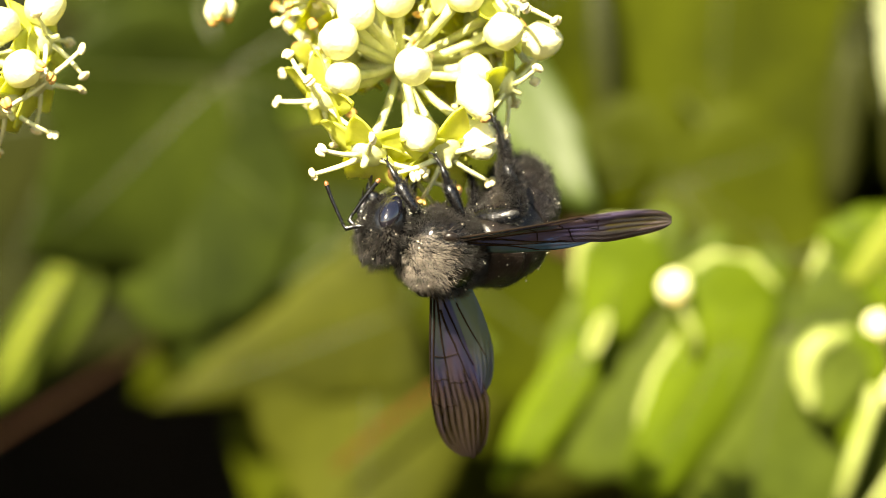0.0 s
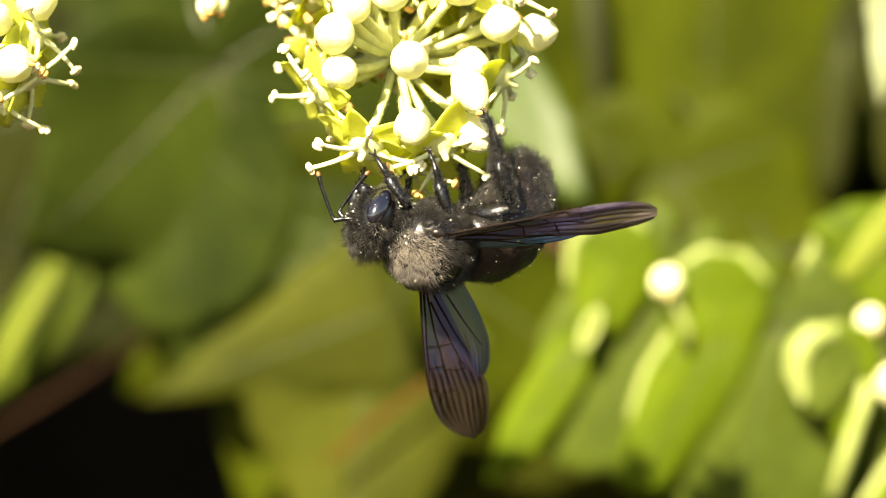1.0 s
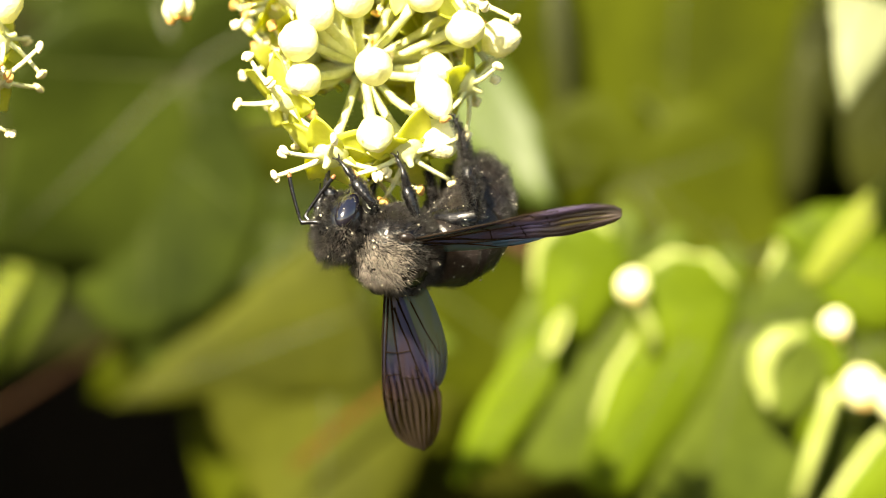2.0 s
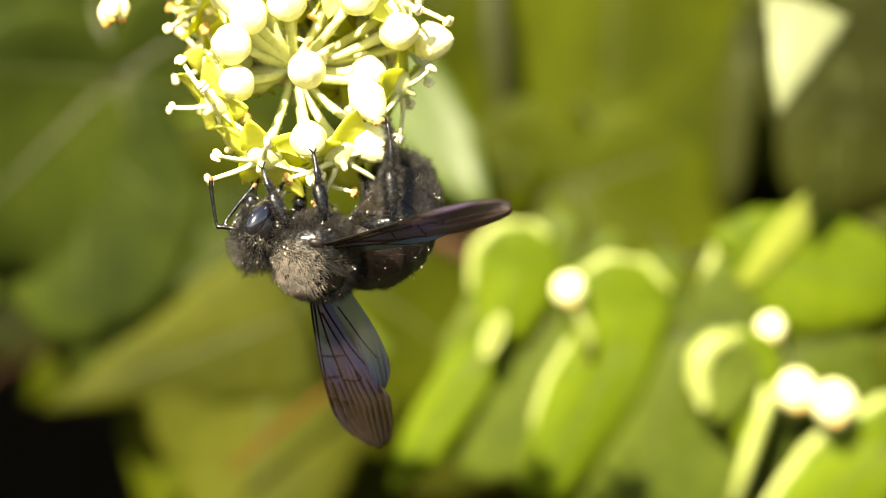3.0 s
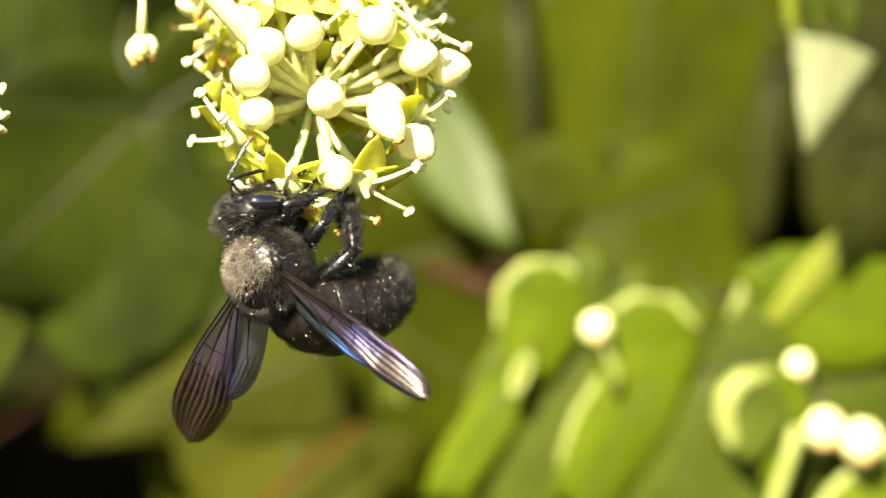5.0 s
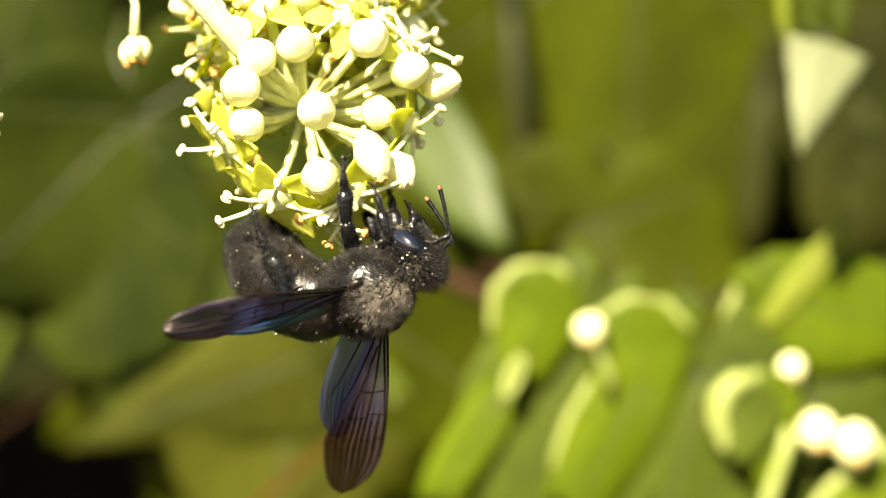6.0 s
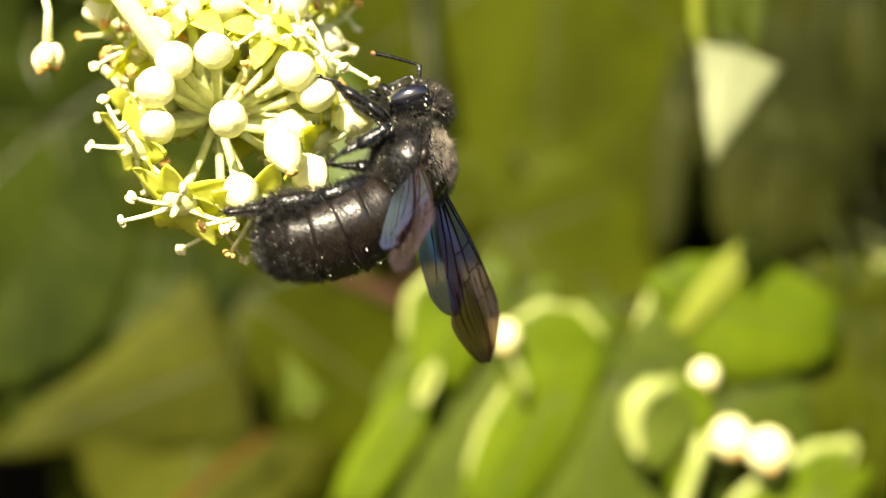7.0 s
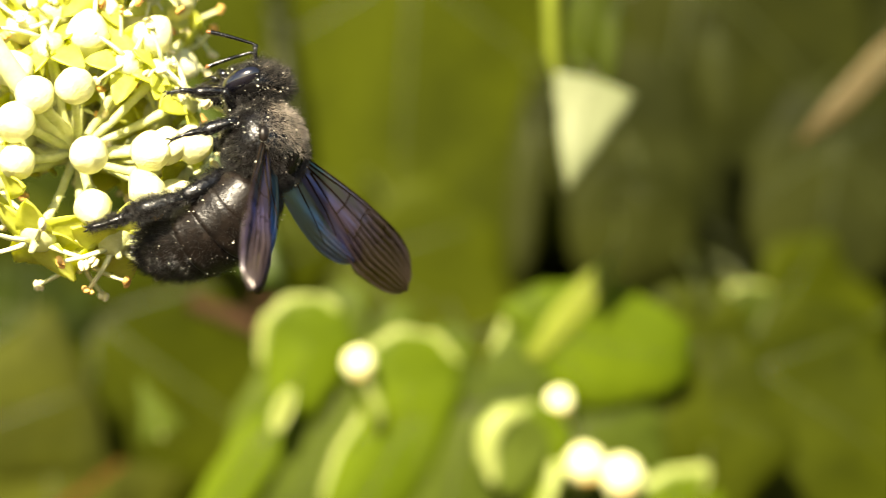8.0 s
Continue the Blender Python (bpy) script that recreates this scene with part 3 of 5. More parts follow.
def kit():
    """Meshes shared by all buds and flowers."""
    for name, geo, mat in (("bud", bud_geo(1.75, 20), BUD), ("bud_tip", blob(0.65, 0.6, 0.35, (0.15, 0, 3.78), 10, 6, 0.3, 3), ANTHER_OLD), ("petal", petal_geo(), PETAL), ("anther", anther_geo(), ANTHER), ("anther_old", anther_geo(), ANTHER_OLD),
                           ("cup", lathe([(0, 0.45), (0.4, 0.95), (1.0, 1.4), (1.7, 1.55), (2.0, 1.5), (2.3, 1.2), (2.6, 0.7), (2.75, 0.35), (3.4, 0.25), (3.5, 0.1)], 14), CALYX),
                           ("filament", tube([(0, 0, 0), (0.8, 0, 0.1), (1.7, 0, 0.12), (2.7, 0, 0.04), (3.5, 0, -0.05)], [0.24, 0.21, 0.19, 0.17, 0.15], 7), FILAMENT)):
        me = bpy.data.meshes.new(name)
        me.from_pydata([(x * MM, y * MM, z * MM) for x, y, z in geo[0]], [], geo[1])
        me.polygons.foreach_set("use_smooth", [True] * len(me.polygons))
        me.materials.append(mat)
        if name == "bud":
            me.materials.append(CALYX)
            for f in me.polygons:
                f.material_index = 1 if f.center.z < 1.15 * MM else 0
        KIT[name] = me


kit()


def along(p, axis, spin=0.0, scale=1.0):
    """A pose in mm whose z runs along axis."""
    q = Vector(axis).to_track_quat("Z", "Y").to_matrix().to_4x4()
    return Matrix.Translation(Vector(p) * MM) @ q @ Matrix.Rotation(spin, 4, "Z") @ Matrix.Scale(scale, 4)


def pedicel(rnd, umbel, end, kind, size=1.0, sag=0.6, face=None, old=0.2):
    """A stalk from the node (the umbel's origin) to end, with its bud or open flower."""
    e = Vector(end)
    d = e.normalized()
    mid = e * 0.5 + Vector((0, 0, -sag)) + d.orthogonal() * rnd.uniform(-0.3, 0.3)
    pts = [d * 0.3, e * 0.25 + (mid - e * 0.5) * 0.7, mid, e * 0.78 + (mid - e * 0.5) * 0.6, e]
    geo = tube(pts, [0.55, 0.43, 0.42, 0.44, 0.60], 9)
    fuzz = pelt(rnd, geo, 90, 0.28, 0.022, wild=0.7)
    stalk = part("pedicel", joined(geo, fuzz), PEDICEL, umbel)
    way = face and Vector(face).normalized() or (e - Vector(pts[3])).normalized()
    spin = rnd.uniform(0, 6.28)
    if "bud" in kind:
        long = Matrix.Diagonal((0.92, 0.92, 1.2, 1)) if kind == "tipped_bud" else Matrix.Identity(4)
        shared("bud", KIT["bud"], stalk, along(e - way * 0.25, way, spin, size) @ long)
        if kind == "tipped_bud":
            shared("bud_tip", KIT["bud_tip"], stalk, along(e - way * 0.25, way, spin, size) @ long)
    else:
        shared("calyx_cup", KIT["cup"], stalk, along(e - way * 0.2, way, spin, size))
        base = along(e + way * 1.35 * size, way, spin, size)
        for i in range(5):
            a = 2 * math.pi * i / 5
            if kind == "flower" or rnd.random() < 0.5:
                shared("petal", KIT["petal"], stalk, base @ Matrix.Rotation(a, 4, "Z") @ pose(0, 0, 0, 0, rnd.uniform(-12, 22), 0) @ Matrix.Diagonal((1.25, 1.4, 1.2, 1)))
            if rnd.random() < 0.92:
                lift = pose(0, 0, 0.0003, 0, rnd.uniform(-34, 8), rnd.uniform(-12, 12))
                m = base @ Matrix.Rotation(a + math.pi / 5, 4, "Z") @ lift @ Matrix.Translation((0.0009, 0, 0.0003)) @ Matrix.Scale(1.12, 4)
                shared("filament", KIT["filament"], stalk, m)
                shared("anther", KIT["anther_old" if rnd.random() < old else "anther"], stalk, m @ pose(0.0036, 0, -0.00005, rnd.uniform(-60, 60), rnd.uniform(40, 110), rnd.uniform(-50, 50)))
    return stalk


UMBEL_AT = (-4.27, 10.0, 19.13)
STALK = {}


def start_umbel(name, rnd, stem):
    umbel = new(name)
    part("node", blob(1.25, 1.25, 1.1, (0, 0, 0), 14, 10, 0.2, 2.0), PEDICEL, umbel)
    g = tube(stem, [1.12] * len(stem), 12)
    part("peduncle", joined(g, pelt(rnd, g, 500, 0.3, 0.022, wild=0.7)), FILAMENT, umbel)
    return umbel


def on_stalk(rnd, umbel, centre, kind, size=1.0, face=None, old=0.2):
    """A pedicel that carries its bud or flower at centre, in mm from the node."""
    c = Vector(centre) * 1.02
    way = Vector(face).normalized() if face else (c.normalized() + Vector((0, 0, -0.08))).normalized()
    return pedicel(rnd, umbel, c - way * 1.45 * size, kind, size, face=way, old=old)


def more_heads(rnd, umbel, count, radius, keep, flowers, old):
    """Buds and flowers on the rest of the ball."""
    taken = []
    for _ in range(900):
        v = Vector((rnd.gauss(0, 1), rnd.gauss(0, 1), rnd.gauss(0, 1))).normalized()
        if len(taken) == count or not keep(v) or any(v.dot(o) > 0.93 for o in taken):
            continue
        taken.append(v)
        pedicel(rnd, umbel, v * radius * rnd.uniform(0.85, 1.05), "flower" if rnd.random() < flowers else "bud", rnd.uniform(0.85, 1.1), face=v + Vector((0, 0, -0.1)), old=old)


def main_umbel():
    rnd = random.Random(21)
    u = start_umbel("ivy_flower_head", rnd, [(-0.2, -0.4, 0.3), (-2.9, -5.0, 2.2), (-6.3, -9.3, 5.9), (-10.3, -12.0, 10.8), (-24, -14, 28)])
    # round buds, those in front first
    on_stalk(rnd, u, (1.4, -12.0, -1.3), "bud", 1.04, (0.15, -0.98, -0.1))
    STALK["low"] = on_stalk(rnd, u, (2.4, -9.0, -8.6), "bud", 1.04, (0.22, -0.62, -0.76))
    STALK["mid"] = on_stalk(rnd, u, (6.5, -10.3, -3.0), "tipped_bud", 1.12, (0.42, -0.35, -0.83))
    STALK["aside"] = on_stalk(rnd, u, (9.6, -7.0, -5.7), "bud", 1.12, (0.62, -0.45, -0.64))
    STALK["right"] = on_stalk(rnd, u, (10.0, -7.0, 2.5), "bud", 1.08)
    STALK["far"] = on_stalk(rnd, u, (13.7, -2.5, 2.0), "bud", 1.12)
    STALK["top"] = on_stalk(rnd, u, (6.3, -8.5, 5.9), "bud", 1.16)
    on_stalk(rnd, u, (-0.4, -10.5, 5.2), "bud", 1.08)
    on_stalk(rnd, u, (-4.1, -9.6, 4.1), "bud", 1.12)
    on_stalk(rnd, u, (-5.7, -10.0, 1.4), "bud", 1.16)
    on_stalk(rnd, u, (-5.3, -9.2, -2.2), "bud", 1.04)
    on_stalk(rnd, u, (-6.2, -7.5, 6.6), "bud", 1.08)
    on_stalk(rnd, u, (0.3, -4.5, 10.8), "bud", 1.24)
    on_stalk(rnd, u, (6.5, -3.0, 11.2), "bud", 1.18)
    on_stalk(rnd, u, (7.3, -5.5, -1.2), "bud", 0.98)
    # open flowers
    on_stalk(rnd, u, (-7.2, -6.3, -3.9), "flower", 1.15, (-0.70, -0.40, -0.58), 0.05)
    on_stalk(rnd, u, (-2.9, -7.6, -9.2), "flower", 1.2, (-0.25, -0.60, -0.75), 0.15)
    on_stalk(rnd, u, (4.4, -7.3, -9.1), "flower", 1.2, (0.25, -0.55, -0.78), 0.2)
    on_stalk(rnd, u, (1.1, -4.6, -10.6), "flower", 1.1, (0.05, -0.35, -0.93), 0.3)
    on_stalk(rnd, u, (10.3, -3.0, -2.4), "flower", 1.1, (0.86, -0.20, -0.47), 0.5)
    on_stalk(rnd, u, (10.2, -4.0, 5.4), "flower", 1.1, (0.75, -0.35, 0.55), 0.0)
    on_stalk(rnd, u, (4.5, -5.0, 8.4), "flower", 0.95, (0.25, -0.80, 0.55), 0.1)
    on_stalk(rnd, u, (-3.4, -5.0, 9.6), "flower", 1.1, (-0.30, -0.45, 0.85), 0.1)
    on_stalk(rnd, u, (7.6, -4.4, 8.0), "flower", 0.9, (0.6, -0.4, 0.7), 0.1)
    on_stalk(rnd, u, (-6.3, 2.5, 5.0), "flower", 1.15, (-0.95, -0.15, 0.1), 0.95)
    on_stalk(rnd, u, (-5.8, 2.5, 0.6), "flower", 1.15, (-0.85, -0.10, -0.5), 0.95)
    on_stalk(rnd, u, (6.0, 2.4, 0.4), "flower", 1.2, (0.5, -0.85, -0.1), 0.1)
    on_stalk(rnd, u, (7.6, 1.4, 3.8), "flower", 1.15, (0.55, -0.80, 0.2), 0.1)
    on_stalk(rnd, u, (1.5, 1.6, 7.2), "flower", 1.1, (0.1, -0.88, 0.45), 0.1)
    more_heads(rnd, u, 14, 6.5, lambda v: v.y > 0.35 and v.z > -0.1, 0.6, 0.1)
    more_heads(rnd, u, 22, 9.5, lambda v: v.y > 0.0 and v.z > 0.05 and v.x > -0.85, 0.5, 0.3)
    tagged(u, "pale yellow-green ivy flower head with round buds, carrying a carpenter bee", "flower", group="ivy flower heads")
    u.matrix_basis = pose(UMBEL_AT[0] * MM, UMBEL_AT[1] * MM, UMBEL_AT[2] * MM)
    return u


MAIN_UMBEL = main_umbel()


def side_umbel():
    """The flower head beside the first one."""
    rnd = random.Random(41)
    u = start_umbel("ivy_flower_head", rnd, [(0, 0, 0), (-4, 2, 6), (-14, 6, 18)])
    on_stalk(rnd, u, (6.7, -4.0, 4.0), "bud", 1.15)
    on_stalk(rnd, u, (3.2, -7.0, 2.0), "bud", 1.0)
    on_stalk(rnd, u, (5.1, -7.5, -2.3), "bud", 1.1)
    on_stalk(rnd, u, (-1.0, -8.0, 1.0), "bud", 1.1)
    on_stalk(rnd, u, (2.0, -4.0, 7.5), "bud", 1.1)
    on_stalk(rnd, u, (6.3, -3.0, 0.8), "flower", 1.1, (0.9, -0.3, 0.2), 0.1)
    on_stalk(rnd, u, (6.0, -4.0, -3.2), "flower", 1.1, (0.85, -0.3, -0.4), 0.2)
    on_stalk(rnd, u, (3.0, -5.0, -5.6), "flower", 1.15, (0.5, -0.4, -0.75), 0.4)
    on_stalk(rnd, u, (0.0, -6.0, -6.0), "flower", 1.1, (0.0, -0.5, -0.8), 0.4)
    more_heads(rnd, u, 14, 10.5, lambda v: v.x < -0.2 and v.z < 0.6, 0.6, 0.25)
    tagged(u, "pale yellow-green ivy flower head with open stamens", "flower", group="ivy flower heads")
    u.matrix_basis = pose(-46.7 * MM, 8 * MM, 20.1 * MM)


side_umbel()


def head_behind(x, y, z, stem, rise, old, seed, label):
    rnd = random.Random(seed)
    u = start_umbel("ivy_flower_head", rnd, stem)
    away = Vector(stem[-1]).normalized()
    more_heads(rnd, u, 26, 11.5, lambda v: v.dot(away) < 0.75 and v.z < rise, 0.6, old)
    tagged(u, label, "flower", group="ivy flower heads")
    u.matrix_basis = pose(x * MM, y * MM, z * MM)


head_behind(-5.4, 19, 32.5, [(0, 0, 0), (-9, 2, 4), (-60, 8, 30)], 0.25, 0.85, 42, "older ivy flower head with orange anthers, slightly blurred")
head_behind(-4.8, 17, 40.2, [(0, 0, 0), (-9, 2, 3), (-70, 8, 20)], -0.15, 0.3, 43, "ivy flower head above, pale yellow, slightly blurred")


def spent_bud(p, top, label):
    """A small pinkish bud on a thin thread-like stalk."""
    rnd = random.Random(8)
    e = Vector(p)
    ob = new("hanging_bud")
    ob.location = e * MM
    part("stalk", tube([(0, 0, 1.2), (0.1, 0, 4), tuple((Vector(top) - e) * 0.5 + Vector((0.6, 0, 0))), tuple(Vector(top) - e)], [0.55, 0.42, 0.4, 0.5], 8), FILAMENT, ob)
    for i in range(3):
        a = i * 2.1 + 0.4
        part("bud_lobe", blob(1.0, 1.0, 1.35, (math.cos(a) * 0.8, math.sin(a) * 0.7, -0.3 - 0.35 * (i == 1)), 12, 10, 0.1, 2), BUD, ob)
        part("lobe_tip", blob(0.5, 0.5, 0.45, (math.cos(a) * 0.95, math.sin(a) * 0.8, -1.45 - 0.35 * (i == 1)), 10, 8, 0.1, 2), ANTHER_OLD, ob)
    tagged(ob, label, "bud")


spent_bud((-23.2, 14.0, 25.4), (-24.2, 14.0, 34.1), "small pinkish white bud hanging on a thin stalk")


def round_bud(p, r, label, stalk=((0.5, 3, -2), (1, 8, -5)), thick=0.5, mat=None):
    ob = new("ivy_bud")
    ob.location = Vector(p) * MM
    part("bud_head", blob(r, r, r * 1.05, (0, 0, 0), 20, 14, 0.06, 0.8), BUD, ob)
    part("bud_tip", blob(r * 0.2, r * 0.2, r * 0.2, (0, -r * 0.7, -r * 0.75), 8, 6), ANTHER_OLD, ob)
    part("stalk", tube([(0, 0, 0)] + list(stalk), thick, 7), mat or PEDICEL, ob)
    tagged(ob, label, "bud")


round_bud((66.3, 114.0, -20.2), 2.8, "round whitish ivy bud in full sun")
round_bud((71.2, 111.0, -21.9), 3.0, "round whitish ivy bud in full sun")
round_bud((33.3, 114.0, -5.5), 2.2, "small whitish bud between young leaves", ((1.2, 0.6, -3.0), (2.9, 1.0, -6.5), (3.2, 2.0, -9.5)), 0.75, LEAF_RIM)
round_bud((63.4, 119.0, -11.2), 1.9, "small pinkish white ivy bud", ((1.5, 2, -2.5), (3, 5, -7)), 0.4)


def twig(name, pts, r, label, mat=None):
    g = tube(pts, [r * (1 - 0.3 * i / len(pts)) for i in range(len(pts))], 8)
    vs = [(x + 0.15 * r * noise.noise(Vector((x, y, z))), y, z + 0.15 * r * noise.noise(Vector((z, x, y)))) for x, y, z in g[0]]
    tagged(part(name, (vs, g[1]), mat or STEM), label, "twig")


twig("ivy_twig", [(18.5, 133.0, 3.5), (33.4, 128.0, 2.6), (46.1, 128.0, -6.7), (61.2, 133.0, -6.8), (100.4, 153.0, -10.7)], 0.8, "thin brown ivy twig among the leaves")
twig("ivy_twig", [(-17.9, 163.0, -35.9), (-8.6, 163.0, -28.0), (-0.4, 164.0, -22.1)], 0.5, "thin reddish ivy twig across a leaf", STEM_RED)
twig("ivy_twig", [(-88.7, 224.0, -38.7), (-69.7, 224.0, -27.2), (-46.3, 230.0, -12.1)], 0.5, "brown woody ivy twig over a dark gap")
twig("ivy_twig", [(10.6, 159.0, 3.7), (19.4, 153.0, 0.1), (23.0, 153.0, -2.6), (26.8, 156.0, -7.2)], 1.6, "brown woody ivy twig behind the leaves")


twig("leaf_stalk", [(59.7, 97.0, 52.4), (58.4, 97.0, 45.3), (58.5, 97.0, 38.2), (59.8, 97.0, 32.7)], 1.1, "pale green ivy leaf stalk in the sun", LEAF["margin"])
twig("young_stem", [(62.4, 114.0, -19.9), (61.4, 114.0, -23.5), (59.3, 114.0, -29.6), (57.3, 114.0, -36.2)], 1.3, "pale yellow-green young ivy stem in the sun", LEAF_RIM)


# ---- the bee: x ahead, y to its left, z to its back, origin in the middle of the thorax ----
BEE = new("carpenter_bee")
tagged(BEE, "large black carpenter bee with smoky violet wings, clinging to ivy flowers", "bee")
WING_AT = {"R": (-0.3, -3.9, 2.0), "L": (-0.3, 3.9, 2.0)}
WING_LONG = 20.5
LEGS = {  # hip, thigh length, shank length
    "RF": ((3.0, -1.6, -2.8), 3.2, 5.4), "LF": ((3.0, 1.6, -2.8), 3.2, 5.4),
    "RM": ((0.6, -2.2, -3.4), 3.7, 6.4), "LM": ((0.6, 2.2, -3.4), 3.7, 6.4),
    "RH": ((-3.0, -2.2, -2.9), 5.0, 9.8), "LH": ((-3.0, 2.2, -2.9), 5.0, 9.8)}
SEGMENTS = 5
SEG_LONG = 2.8
SHARE = (0.10, 0.17, 0.23, 0.25, 0.25)  # of the abdomen's curl, ring by ring
HEAD_AT = (4.4, 0, -0.3)
PART = {}


def thorax():
    rnd = random.Random(31)
    g = blob(4.5, 4.3, 3.9, (0, 0, 0), 30, 22, 0.05, 0.6)
    body = part("thorax", g, CUTICLE, BEE)
    g2 = blob(4.55, 4.35, 3.95, (0, 0, 0), 44, 32, 0.05, 0.6)

    def grey(p, n):
        top = p.z / 4.0 + 0.28 * p.x / 4.5
        return rnd.uniform(0.7, 1.25) if rnd.random() < 0.92 and top > 0.66 + rnd.gauss(0, 0.12) and p.x > 0.2 + rnd.gauss(0, 0.8) else 0.0

    def black(p, n):
        top = p.z / 4.0 + 0.28 * p.x / 4.5
        bald = (p.x + 1.2) ** 2 + p.y ** 2 < 3 and p.z > 3
        return 0.0 if bald else (0.9 if top < 0.62 or p.x < 0.3 or rnd.random() < 0.08 else 0.0)

    part("grey_fur", pelt(rnd, g2, 26000, 0.80, 0.016, (-0.8, 0, 0), grey, 0.34), FUR_GREY, body, "greyish brown fur on the back")
    part("black_fur", pelt(rnd, g2, 13000, 1.05, 0.019, (-0.6, 0, 0), black, 0.50), FUR, body)
    part("pollen", grains(rnd, g2, 380, 0.065), POLLEN_GLINT, body)
    for s in (-1, 1):
        part("wing_plate", blob(0.85, 0.6, 0.5, (0.5, 3.75 * s, 2.1), 12, 8), SHELL, body)
    return body


def head():
    rnd = random.Random(32)
    h = part("head", blob(2.25, 3.7, 3.1, (1.6, 0, -0.7), 26, 18, 0.04, 0.7), CUTICLE, BEE)
    g = blob(2.3, 3.75, 3.15, (1.6, 0, -0.7), 36, 26, 0.04, 0.7)

    def hairy(p, n):
        if abs(p.y) > 2.3 and p.z < 1.4 and p.x > 0.4:
            return 0.0
        return 1.2 if p.z > 0.6 else 0.75

    part("fur", pelt(rnd, g, 5200, 1.0, 0.019, (0.1, 0, 0), hairy), FUR, h)
    part("crown_fur", pelt(rnd, g, 1100, 1.25, 0.015, (0, 0, 0.1), lambda p, n: 1.0 if p.z > 1.3 else 0.0), FUR_GREY, h, "greyish fur on the crown")
    part("pollen", grains(rnd, g, 220, 0.065), POLLEN_GLINT, h)
    for s in (-1, 1):
        m = pose(1.9, 3.05 * s, -0.5, 8 * s, 12, 16 * s)
        part("eye", moved(blob(1.05, 1.05, 2.1, (0, 0, 0), 24, 20), m), EYE, h, "glossy blue-black compound eye")
        part("mandible", tube([(3.0, 1.5 * s, -2.8), (3.6, 1.3 * s, -3.6), (3.7, 0.6 * s, -4.3), (3.4, 0.1 * s, -4.7)], [0.7, 0.65, 0.5, 0.2], 9, 0.7), CUTICLE, h)
    part("face_plate", blob(0.8, 1.5, 1.5, (3.2, 0, -1.9), 16, 12), CUTICLE, h)
    part("tongue_sheath", tube([(2.7, 0.35, -3.2), (3.3, 0.3, -4.6), (3.5, 0.15, -6.0), (3.4, 0, -7.2)], [0.55, 0.5, 0.35, 0.12], 8, 0.6), CUTICLE, h)
    for s in (-1, 1):
        part("palp", tube([(2.9, 0.6 * s, -3.4), (3.8, 0.9 * s, -4.9), (3.9, 0.8 * s, -6.0)], [0.22, 0.16, 0.06], 6), CUTICLE, h)
    for side, s in (("R", -1), ("L", 1)):
        pts, rad = [(0, 0, 0), (0.5, 0, 0), (1.4, 0, 0.05), (2.1, 0, 0.0)], [0.30, 0.20, 0.23, 0.27]
        for i in range(21):
            t = i / 20
            pts.append((2.25 + 1.25 * math.sin(t * 1.1), 0, 0.25 + 4.6 * t))
            rad.append((0.15 + 0.09 * t if i < 20 else 0.12) + (0.015 if i % 2 else -0.02))
        a = part("antenna", tube(pts, rad, 8), CUTICLE, h)
        a.data.materials.append(AMBER)
        for f in a.data.polygons:
            f.material_index = 1 if f.center.z > 4.35 * MM else 0
        PART["antenna" + side] = a
    PART["head"] = h
    return h


def abdomen():
    rnd = random.Random(33)
    halves = [(3.4, 3.0, 4.6, 3.9), (4.6, 3.9, 5.0, 4.1), (5.0, 4.1, 4.8, 3.9), (4.75, 3.85, 4.1, 3.2), (4.0, 3.1, 0.7, 0.5)]
    for i, (w0, h0, w1, h1) in enumerate(halves):
        prof = []
        n = 9
        for j in range(n + 1):
            t = j / n
            r = (w0 + (w1 - w0) * t) if i < 4 else w0 * math.sqrt(max(0.02, 1 - t ** 2.2))
            if j == 0:
                r *= 0.72
            if j == 1:
                r *= 0.93
            if j == n and i < 4:
                r *= 0.86
            elif j >= n - 2 and i < 4:
                r *= 1.015
            prof.append((1.0 - t * (SEG_LONG + 1.25), r))
        prof = prof[::-1]
        g = lathe(prof, 34, (1.0, h0 / w0), axis="x")
        ob = part("abdomen_ring", g, SHELL, BEE)
        dense = (700, 700, 800, 1100, 1600)[i]

        def where(p, n):
            side = abs(p.y) / w0 > 0.62 or p.z < -0.4
            top = 0.8 if p.z > 0 and not side else 1.0
            return (1.0 if side or i >= 3 else (0.6 if rnd.random() < 0.85 else 0)) * top

        part("fur", pelt(rnd, g, dense * 3, (0.55, 0.55, 0.65, 1.0, 1.5)[i], 0.018, (-0.7, 0, 0), where), FUR, ob)
        # pollen; the many grains on the last rings also imitate glittering hair tips
        part("pollen", grains(rnd, g, (40, 45, 60, 110, 200)[i], 0.055), POLLEN_GLINT, ob)
        PART["ring%d" % i] = ob


